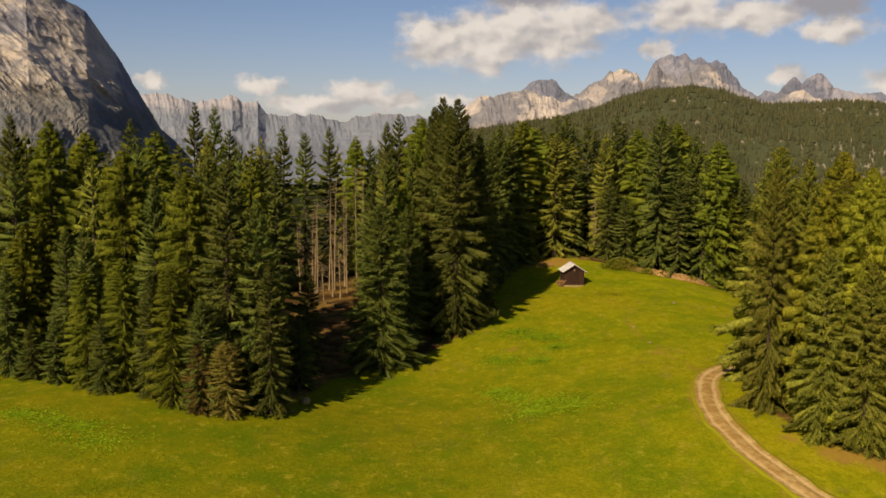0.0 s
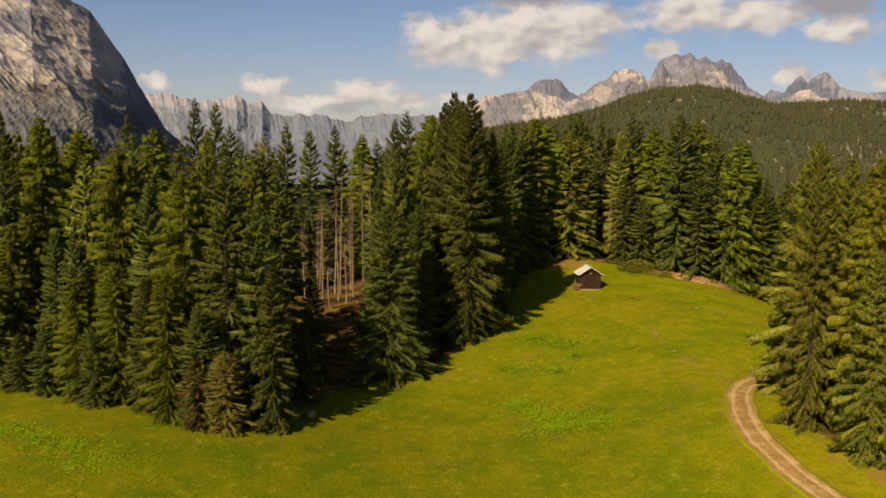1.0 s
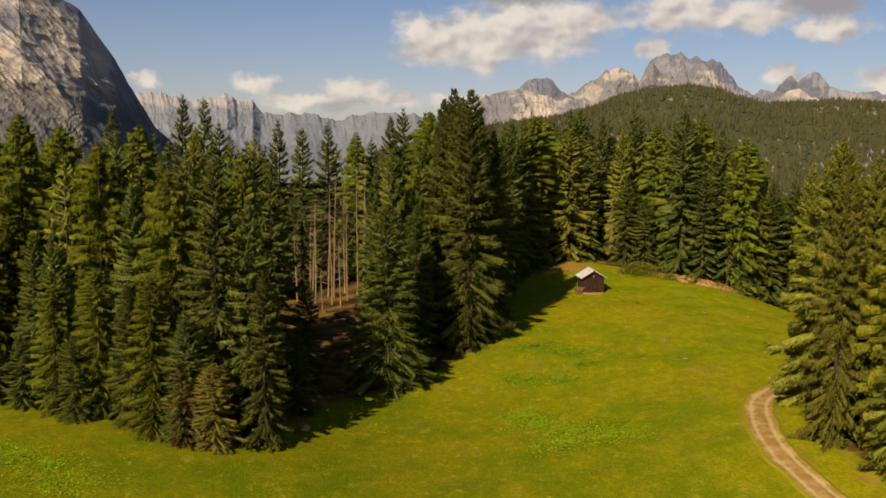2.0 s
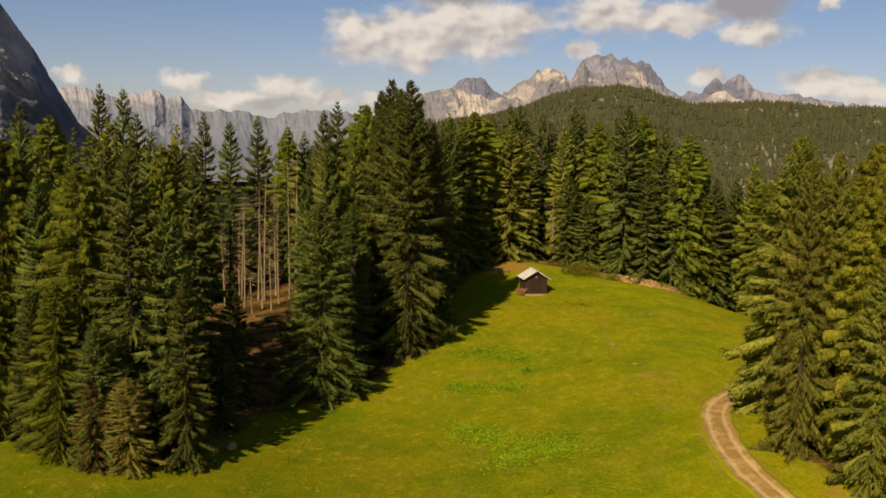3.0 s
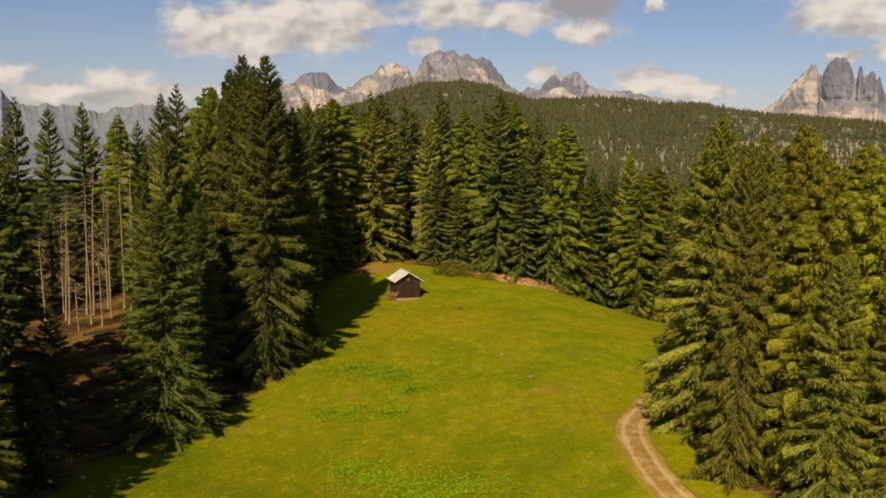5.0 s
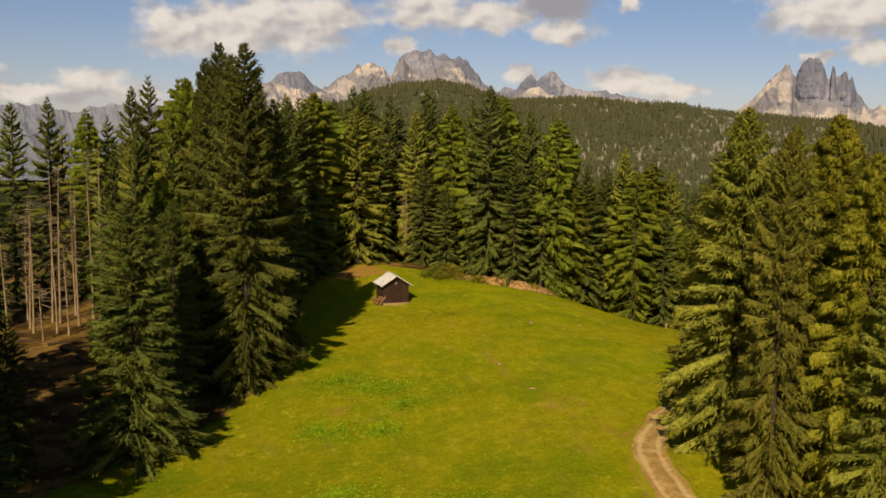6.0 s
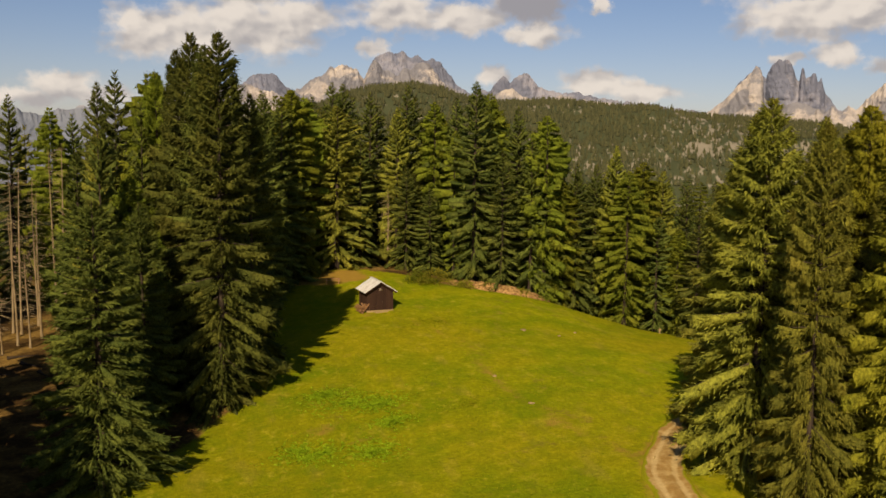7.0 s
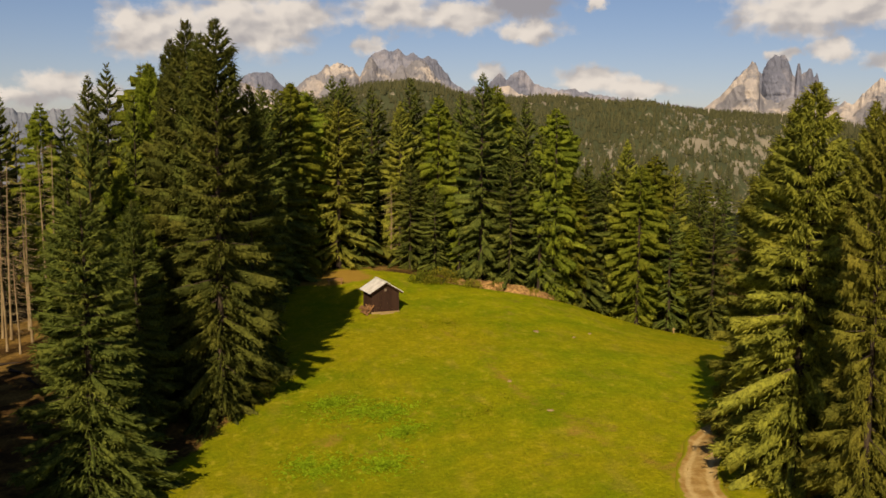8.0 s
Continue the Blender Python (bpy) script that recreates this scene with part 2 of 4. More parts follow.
# the massif's shaded faces are partly painted too, as blue-grey patches
massif_rock = material("massif_rock", rock_look((0.520, 0.445, 0.360, 1), (0.190, 0.195, 0.235, 1), 125.0, 60.0, 0.72, 0.75, 0.0045), 0.95, 0.05)


def hill_look(n, where):
    patch = n.noise(where, 0.0045, 5.0, 0.62)
    xyz = n.add("ShaderNodeSeparateXYZ", i0=where)
    turn = n.math("MULTIPLY", n.math("ARCTAN2", xyz.outputs[0], xyz.outputs[1]), 180 / math.pi)
    flat = n.add("ShaderNodeCombineXYZ", i0=n.math("ADD", n.math("MULTIPLY", turn, 2.2), n.math("MULTIPLY", xyz.outputs[2], 0.020)), i1=n.math("MULTIPLY", xyz.outputs[2], 0.048)).outputs[0]
    fine = n.noise(flat, 1.0, 8.0, 0.70)
    crags = n.math("SUBTRACT", 1.0, n.ramp(n.math("ABSOLUTE", n.math("SUBTRACT", turn, 35.0)), 2.0, 6.5))
    bare = n.ramp(n.math("ADD", n.math("ADD", patch, n.math("MULTIPLY", crags, 0.12)), n.math("MULTIPLY", n.math("SUBTRACT", fine, 0.5), 1.5)), 0.575, 0.70)
    grass = n.mix(fine, (0.040, 0.050, 0.024, 1), (0.078, 0.082, 0.036, 1))
    return n.mix(bare, grass, n.mix(fine, (0.130, 0.112, 0.080, 1), (0.300, 0.262, 0.190, 1))), fine, 1.2


hill_side = material("hill_side", hill_look, 0.95, 0.1)
far_needles = material("far_needles", needles((0.066, 0.072, 0.036, 1), (0.122, 0.118, 0.052, 1), (0.130, 0.118, 0.050, 1)), 0.9, 0.03)


def wood_look(dark, pale):
    def build(n, where):
        grain = n.noise(n.vec("MULTIPLY", where, (9, 9, 0.9)), 1.0, 5.0, 0.6)
        each = n.add("ShaderNodeObjectInfo").outputs["Random"]
        return n.mix(n.math("ADD", n.math("MULTIPLY", grain, 0.7), n.math("MULTIPLY", each, 0.4)), dark, pale), grain, 0.01
    return build


dark_wood = material("dark_wood", wood_look((0.015, 0.007, 0.0049, 1), (0.061, 0.031, 0.0180, 1)), 0.85, 0.15)
brown_wood = material("brown_wood", wood_look((0.16, 0.075, 0.030, 1), (0.34, 0.19, 0.085, 1)), 0.85, 0.1)
grey_wood = material("grey_wood", wood_look((0.082, 0.061, 0.0410, 1), (0.213, 0.164, 0.1148, 1)), 0.85, 0.15)


def sheet_look(n, where):
    stain = n.noise(where, 1.6, 5.0, 0.6)
    return n.mix(n.ramp(stain, 0.4, 0.7), (0.640, 0.615, 0.570, 1), (0.470, 0.435, 0.390, 1)), None, 0


roof_sheet = material("roof_sheet", sheet_look, 0.5, 0.4)


def stone_look(n, where):
    spots = n.noise(where, 5.0, 5.0, 0.6)
    return n.mix(spots, (0.20, 0.135, 0.055, 1), (0.40, 0.29, 0.13, 1)), None, 0


stone = material("stone", stone_look, 0.95, 0.02)


def herb_look(n, where):
    each = n.add("ShaderNodeNewGeometry").outputs["Random Per Island"]
    return n.mix(each, (0.155, 0.245, 0.0041, 1), (0.290, 0.390, 0.0120, 1)), None, 0


herb_leaf = material("herb_leaf", herb_look, 0.9, 0.03, 0.15)


def straw_look(n, where):
    each = n.add("ShaderNodeNewGeometry").outputs["Random Per Island"]
    return n.mix(each, (0.148, 0.193, 0.0033, 1), (0.279, 0.254, 0.0082, 1)), None, 0


grass_blade = material("grass_blade", straw_look, 0.95, 0.02, 0.2)


# ---------------------------------------------------------------- the lie of the land
def swell(x, y, cx, cy, s):
    return np.exp(-((x - cx) ** 2 + (y - cy) ** 2) / (2 * s * s))


def land(x, y):
    """Height of the ground: a gently rolling alp with a knoll under the hut, falling to a valley far off."""
    x, y = np.asarray(x, float), np.asarray(y, float)
    z = -1.73 - 0.0016 * (np.clip(x, -300, 300) - 15) + 0.0024 * (np.clip(y, -300, 300) - 100)
    for amount, cx, cy, s in ((3.3, 28, 120, 22), (4.6, 25, 162, 17), (-4.4, 72, 152, 20), (-1.96, -5, 95, 14), (2.0, 28, 78, 14), (1.3, 41, 141, 8), (1.2, -30, 82, 14)):
        z = z + amount * swell(x, y, cx, cy, s)
    far = np.clip((np.hypot(x, y - 90) - 170) / 1400, 0, 1)
    return z - 170 * far * far * (3 - 2 * far)


def land_at(x, y):
    return float(land(x, y))


# Outline of the open meadow; beyond it stands the forest.
MEADOW = [(-400, 112), (-60, 101), (-47, 95), (-38, 88.5), (-31, 84), (-24, 80.5), (-17, 80), (-13.5, 84), (-10, 97), (-5, 101.5), (0, 105.5), (4, 111), (7, 121),
          (9, 140), (9.5, 149), (12.5, 155.5), (17, 159), (21.5, 158), (25, 153.5), (29, 152), (32, 148.5), (38, 143.5), (46, 146), (56, 146), (64, 141), (70, 128), (62, 112), (50, 100),
          (36, 92), (30, 84), (26.5, 78), (29, 69), (36, 64), (60, 62), (400, 60), (400, -400), (-400, -400)]


def inside(x, y, outline):
    """How far points lie inside an outline (metres; minus: outside)."""
    x, y = np.asarray(x, float), np.asarray(y, float)
    odd, near = np.zeros(x.shape, bool), np.full(x.shape, 1e9)
    for (ax, ay), (bx, by) in zip(outline, outline[1:] + outline[:1]):
        if ay != by:
            odd ^= ((ay > y) != (by > y)) & (x < (bx - ax) * (y - ay) / (by - ay) + ax)
        k = np.clip(((x - ax) * (bx - ax) + (y - ay) * (by - ay)) / ((bx - ax) ** 2 + (by - ay) ** 2), 0, 1)
        near = np.minimum(near, np.hypot(x - ax - k * (bx - ax), y - ay - k * (by - ay)))
    return np.where(odd, near, -near)


def mesh_of(name, verts, faces, mat, smooth=False, normals=None):
    me = bpy.data.meshes.new(name)
    me.from_pydata([tuple(v) for v in np.asarray(verts, float).tolist()], [], [tuple(f) for f in faces])
    me.materials.append(mat)
    if smooth:
        me.polygons.foreach_set("use_smooth", np.ones(len(me.polygons), bool))
    me.update()
    if normals is not None:
        me.normals_split_custom_set_from_vertices(normals)
    return me


def grid_faces(rows, cols):
    a = np.arange(rows * cols).reshape(rows, cols)
    return np.stack([a[:-1, :-1], a[:-1, 1:], a[1:, 1:], a[1:, :-1]], -1).reshape(-1, 4).tolist()


def spread(core_low, core_high, step, reach):
    """Grid lines: even between core_low and core_high, then wider and wider out to reach."""
    lines = list(np.arange(core_low, core_high + step / 2, step))
    gap = step
    while lines[-1] < reach:
        gap *= 1.22
        lines.append(lines[-1] + gap)
    gap = step
    while lines[0] > -reach:
        gap *= 1.22
        lines.insert(0, lines[0] - gap)
    return np.array(lines)


# Middle line of the dirt track.
TRACK = [(44, 101), (38, 98.5), (33, 95.5), (29.5, 91.8), (26.8, 88), (25.2, 83.5), (24.2, 78.5), (24.0, 74), (24.5, 69), (25.6, 64.5), (27.2, 60), (30, 53), (36, 42), (46, 28)]


# A faint footpath from the hut down to the track.
FOOTPATH = [(21.5, 133), (24, 125), (24.5, 118), (23.8, 110), (24.4, 103), (25.5, 96), (26.5, 90)]


# Patches of bare brown earth: middle, spread, strength.
BARE = [(16.5, 78.6, 4.5, 0.42), (21.0, 79.4, 3.0, 0.42), (12.0, 75.5, 4.0, 0.38), (-2.0, 75.0, 3.5, 0.36), (17.5, 153.5, 2.6, 1.3), (20.5, 154.0, 2.6, 1.3), (14.6, 155.0, 2.2, 1.1), (19.5, 157.0, 3.5, 1.3), (8.6, 105.7, 1.6, 0.7), (10.9, 102.5, 1.3, 0.55), (10.6, 113.6, 1.2, 0.62), (13.3, 121.1, 0.9, 0.7), (23.6, 99.1, 1.0, 0.75), (33.2, 125.6, 0.9, 0.8), (31.5, 68.5, 2.4, 0.95), (34.5, 67.0, 2.4, 0.95), (28.5, 71.5, 1.4, 0.8), (18.6, 135.6, 1.3, 0.7)]


def smooth_line(points, steps):
    p = [points[0], *points, points[-1]]
    line = []
    for a, b, c, d in zip(p, p[1:], p[2:], p[3:]):
        a, b, c, d = (np.array(v, float) for v in (a, b, c, d))
        for k in range(steps):
            s = k / steps
            line.append(0.5 * (2 * b + (c - a) * s + (2 * a - 5 * b + 4 * c - d) * s * s + (3 * b - a - 3 * c + d) * s ** 3))
    line.append(np.array(points[-1], float))
    return np.array(line)


def off_line(x, y, line):
    """Distance of points from a line."""
    near = np.full(x.shape, 1e9)
    for a, b in zip(line, line[1:]):
        d = b - a
        k = np.clip(((x - a[0]) * d[0] + (y - a[1]) * d[1]) / (d @ d + 1e-9), 0, 1)
        near = np.minimum(near, np.hypot(x - a[0] - k * d[0], y - a[1] - k * d[1]))
    return near


def build_ground():
    gx, gy = np.meshgrid(spread(-90, 100, 1.25, 4800), spread(40, 190, 1.25, 4800))
    z = land(gx, gy)
    rough = np.array([noise.noise((a * 0.35, b * 0.35, 3.0)) + 0.6 * noise.noise((a * 0.9, b * 0.9, 7.0)) for a, b in zip(gx.ravel().clip(-400, 400), gy.ravel().clip(-400, 400))]).reshape(z.shape)
    z = z + 0.10 * rough
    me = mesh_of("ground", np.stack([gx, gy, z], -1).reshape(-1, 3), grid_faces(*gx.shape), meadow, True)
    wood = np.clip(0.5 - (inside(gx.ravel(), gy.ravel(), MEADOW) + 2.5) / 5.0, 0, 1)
    worn = np.maximum(np.exp(-np.maximum(off_line(gx, gy, smooth_line(TRACK, 6)) - 1.0, 0) / 0.7), 0.62 * np.exp(-(off_line(gx, gy, smooth_line(FOOTPATH, 6)) / 1.0) ** 2)).ravel()
    for cx, cy, cr, amount in BARE:
        worn = np.maximum(worn, amount * np.exp(-(np.hypot(gx - cx, gy - cy) / cr) ** 4).ravel())
    me.attributes.new("worn", "FLOAT", "POINT").data.foreach_set("value", worn.astype(np.float32))
    me.attributes.new("wood", "FLOAT", "POINT").data.foreach_set("value", wood.astype(np.float32))
    tagged(new("ground", me), "mown yellow-green alpine meadow with brown forest floor", "meadow", kind="structure")


build_ground()

def build_track():
    line = smooth_line(TRACK, 14)
    along = np.gradient(line, axis=0)
    side = np.stack([along[:, 1], -along[:, 0]], -1) / np.linalg.norm(along, axis=1)[:, None]
    across = np.linspace(-1.45, 1.45, 19)
    verts, ruts, verge = [], [], []
    for k, (p, s) in enumerate(zip(line, side)):
        for w in across:
            wob = 1 + 0.22 * noise.noise((k * 0.13, 2.0 if w > 0 else 5.0, 0))
            q = p + s * w * wob
            worn = math.exp(-((abs(w) - 0.62) / 0.24) ** 2)
            lip = 0.13 if abs(w) < 1.3 else -0.25
            verts.append((q[0], q[1], land_at(*q) + lip - 0.07 * worn + 0.03 * noise.noise((q[0] * 2, q[1] * 2, 0))))
            ruts.append(worn)
            verge.append(max(0.0, (abs(w) - 0.85) / 0.4) + 0.38 * math.exp(-(w / 0.2) ** 2))
    me = mesh_of("dirt_track", verts, grid_faces(len(line), len(across)), track, True)
    me.attributes.new("rut", "FLOAT", "POINT").data.foreach_set("value", np.array(ruts, np.float32))
    me.attributes.new("verge", "FLOAT", "POINT").data.foreach_set("value", np.array(verge, np.float32))
    tagged(new("dirt_track", me), "pale rutted dirt track winding across the meadow", "track", kind="structure")


build_track()


# ---------------------------------------------------------------- mountains and the wooded hill
def ridge(name, crest, near, far, foot, mat, label, rough=1.0, columns=150, rows=44, seed=0.0, cliff=0.42, recede=0.0, jag=1.0, slant=0.0, grain=1.0, ledges=1.0, turn=None, parent=None, gritty=1.0, soft=0.75, fold=0.0):
    """A mountain whose crest follows bearings and heights (degrees) seen from the meadow: a scree slope, then a cliff cut by gullies, up to the crest far metres off.
    recede: metres by which the face draws back for each degree to the east."""
    b = np.linspace(crest[0][0], crest[-1][0], columns)
    h = np.interp(b, [c[0] for c in crest], [c[1] for c in crest])
    verts = []
    for i in range(rows + 6):
        s = i / (rows - 1)
        for bearing, high in zip(b, h):
            a = radians(bearing)
            back = recede * (bearing - crest[0][0]) if turn is None else recede * max(0.0, bearing - turn)
            up = min(s, 2 - s)
            scree = min(up / cliff, 1.0)
            wall = max(0.0, (up - cliff) / (1 - cliff))
            d = near + (far - near) * (0.72 * scree + 0.28 * wall + max(0.0, s - 1) * 2)
            top = 22 + (far + back) * math.tan(radians(high))
            z = foot + (top - foot) * (0.45 * scree + 0.55 * wall)
            arc = a * far + slant * z
            gully = noise.ridged_multi_fractal(Vector((arc / (300 * grain) + seed, z / (520 * grain) + seed, 0.3)), soft, 2.2, 6, 1.0, 2.0) - 1.0
            ledge = noise.fractal(Vector((arc / 420 + seed, z / 45, 1.7)), 0.9, 2.0, 4)
            if fold:
                d -= fold * noise.fractal(Vector((arc / 430 + seed, z / 1500, 8.0)), 1.2, 2.0, 3) * (1 - 0.6 * wall * wall)
            grit = noise.fractal(Vector((arc / 26, z / 40, seed)), 0.8, 2.0, 3)
            crown = 1.0 - abs(wall - 0.0) if s <= 1 else 0.0
            d -= rough * ((80 * grain * gully + 30 * ledges * ledge) * (0.35 + 0.65 * crown) + 9 * gritty * grit)
            spike = noise.ridged_multi_fractal(Vector((arc / (60 * grain) + seed, 4.1, seed)), 0.8, 2.1, 5, 1.0, 2.0) - 1.35
            z += jag * (17 * spike * wall ** 2 + 3.0 * gritty * grit * up) + rough * 9 * gully * min(1.0, up * 3) * (1 - wall * 0.7)
            verts.append((math.sin(a) * (d + back), math.cos(a) * (d + back), z))
    me = mesh_of(name, verts, grid_faces(rows + 6, columns), mat, gritty < 0.3)
    ob = new(name, me)
    if parent:
        ob.parent = parent
        ob["label"] = label
        return ob
    return tagged(ob, label, "mountain")


ridge("rock_massif", [(-34, 9.6), (-30, 10.4), (-25.4, 9.1), (-23.7, 8.4), (-22.4, 7.5), (-21.1, 7.0), (-20.1, 5.5), (-19.35, 4.5), (-18.6, 3.1), (-17.8, 1.7), (-17.1, 0.5), (-16.3, -0.2), (-15.3, -1.4)],
      1750, 2700, -150, massif_rock, "huge grey limestone massif with sheer walls and gullies", 1.1, 270, 150, 7.0, 0.25, 48.0, 0.6, 0.95, 1.25, 0.15, -24.2, None, 0.36, 0.8, 120.0)
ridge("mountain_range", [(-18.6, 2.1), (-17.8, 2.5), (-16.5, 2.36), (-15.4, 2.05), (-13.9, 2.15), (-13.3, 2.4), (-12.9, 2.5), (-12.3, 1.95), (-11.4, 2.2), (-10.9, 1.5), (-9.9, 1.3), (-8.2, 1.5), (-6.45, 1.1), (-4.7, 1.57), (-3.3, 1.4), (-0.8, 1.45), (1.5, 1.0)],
      3500, 4600, -150, hazy_rock, "distant dolomite range with jagged crest, tinted pale and bluish for haze", 0.55, 280, 64, 12.0, 0.5, 0.0, 1.1, 0.15, 1.7, 1.4, None, None, 0.45, 0.7)
crag = ridge("rock_crag", [(0.4, 0.2), (0.9, 1.4), (1.45, 2.0), (2.3, 2.6), (3.4, 2.75), (4.6, 3.0), (5.2, 3.1), (6.0, 2.75), (7.0, 2.6), (7.7, 2.5), (8.6, 2.6), (9.6, 2.4), (10.6, 1.6)],
      3300, 4200, -150, pale_rock, "pale limestone crag with darker summit block", 0.9, 200, 60, 14.0, 0.42, 0.0, 0.8, 0.2, 1.3)
# the summit blocks and towers carry their cloud shadow in this darker colour
ridge("summit_block", [(4.4, 2.0), (5.0, 3.1), (5.45, 3.6), (6.3, 3.72), (7.0, 3.77), (7.5, 3.1), (8.2, 2.6), (9.4, 1.9)], 3900, 4500, -150, cloud_shaded_rock, "summit block coloured dark blue-grey for cloud shadow", 0.6, 110, 50, 15.0, 0.42, 0.0, 0.6, 0.15, 1.2, 1.0, None, crag)
broad = ridge("rock_peak", [(7.2, 1.8), (8.0, 2.7), (8.9, 3.26), (9.6, 3.8), (10.75, 4.55), (11.8, 4.1), (12.3, 3.45), (12.6, 4.45), (13.0, 4.75), (13.4, 4.2), (14.2, 3.9), (15.0, 4.35), (15.6, 4.6), (16.2, 4.55), (16.7, 4.0), (17.3, 3.3), (18.5, 2.5), (19.7, 2.2), (21, 1.8)],
      3700, 4550, -150, pale_rock, "broad flat-topped dolomite peak above the wooded hill", 0.9, 240, 70, 21.0, 0.42, 0.0, 1.0, 0.15, 1.2)
ridge("summit_block", [(11.9, 2.6), (12.4, 3.8), (12.8, 4.7), (13.1, 4.95), (13.6, 5.2), (14.7, 5.26), (15.9, 4.9), (16.85, 4.74), (17.5, 3.9), (18.5, 2.9), (19.7, 2.5), (21, 2.0)], 4200, 4800, -150, cloud_shaded_rock, "summit block coloured dark blue-grey for cloud shadow", 0.6, 170, 60, 22.0, 0.42, 0.0, 0.9, 0.15, 1.2, 1.0, None, broad)
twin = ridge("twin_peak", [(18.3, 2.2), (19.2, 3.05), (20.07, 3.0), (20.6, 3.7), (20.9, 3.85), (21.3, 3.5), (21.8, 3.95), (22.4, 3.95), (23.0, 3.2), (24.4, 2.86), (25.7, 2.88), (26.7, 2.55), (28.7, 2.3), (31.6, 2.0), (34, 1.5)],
      4000, 4600, -150, cloud_shaded_rock, "twin-headed peak with a long shoulder, coloured dark for cloud shadow", 0.7, 240, 60, 27.0, 0.42, 0.0, 0.7)
ridge("scree_slope", [(18.0, 1.6), (18.9, 2.4), (19.8, 2.5), (20.6, 2.9), (21.4, 3.1), (22.0, 2.6), (22.8, 2.4), (24.4, 2.7), (25.6, 2.5), (27, 2.3), (29, 2.1), (31.6, 1.8)], 3700, 4300, -150, pale_rock, "pale scree at the foot of the towers", 0.6, 160, 40, 28.0, 0.5, 0.0, 0.4, 0.2, 1.0, 1.0, None, twin)
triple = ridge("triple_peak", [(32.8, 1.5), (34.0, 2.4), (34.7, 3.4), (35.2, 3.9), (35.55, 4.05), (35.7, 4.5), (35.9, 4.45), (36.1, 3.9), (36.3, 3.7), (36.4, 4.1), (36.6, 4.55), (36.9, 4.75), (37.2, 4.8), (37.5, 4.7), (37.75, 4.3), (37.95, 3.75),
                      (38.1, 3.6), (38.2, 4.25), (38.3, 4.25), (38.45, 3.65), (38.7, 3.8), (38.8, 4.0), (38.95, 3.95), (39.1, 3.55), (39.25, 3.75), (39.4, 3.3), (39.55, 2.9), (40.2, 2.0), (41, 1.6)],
      4000, 4600, -150, cloud_shaded_rock, "three sheer rock towers side by side, coloured dark for cloud shadow", 0.7, 300, 70, 33.0, 0.42, 0.0, 0.7, 0.15, 0.8)
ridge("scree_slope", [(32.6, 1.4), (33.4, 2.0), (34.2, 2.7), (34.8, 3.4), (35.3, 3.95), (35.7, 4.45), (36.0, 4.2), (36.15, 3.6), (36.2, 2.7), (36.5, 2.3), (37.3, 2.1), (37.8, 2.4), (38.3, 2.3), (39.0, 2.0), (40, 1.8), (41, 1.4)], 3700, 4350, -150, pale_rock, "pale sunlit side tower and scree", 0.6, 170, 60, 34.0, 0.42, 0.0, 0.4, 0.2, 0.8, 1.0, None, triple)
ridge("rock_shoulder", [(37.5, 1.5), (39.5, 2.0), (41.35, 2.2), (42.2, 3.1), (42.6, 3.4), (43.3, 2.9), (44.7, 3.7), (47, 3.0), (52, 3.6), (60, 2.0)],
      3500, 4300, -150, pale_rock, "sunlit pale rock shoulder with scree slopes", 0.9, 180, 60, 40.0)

HILL = [(-4.0, -0.8), (-0.1, 0.2), (1.65, 0.75), (4.1, 1.15), (7.6, 1.65), (9.6, 2.2), (11.0, 2.85), (12.65, 3.2), (15.0, 3.36), (16.9, 3.05), (19.2, 2.4), (21.4, 2.5), (23.4, 2.6), (25.8, 2.4),
        (28.2, 2.2), (32, 1.85), (35.2, 1.65), (38.4, 1.45), (40.8, 1.0), (43.5, 0.1), (50, -0.5), (60, -1.5)]


def hill_point(bearing, s):
    """A place on the hill by its bearing and its part of the way up."""
    d = 1500 + 1100 * s
    top = 22 + 2600 * math.tan(radians(float(np.interp(bearing, [c[0] for c in HILL], [c[1] for c in HILL]))))
    z = -175 + (top + 160) * (math.sin(min(s, 1.0) * math.pi / 2) ** 0.9) - max(0, s - 1) * 260
    a = radians(bearing)
    x, y = math.sin(a) * d, math.cos(a) * d
    z += 22 * noise.fractal(Vector((x, y, 0)) / 260, 0.9, 2.0, 4) * min(1, abs(1 - s) * 4 + 0.12)
    return x, y, z


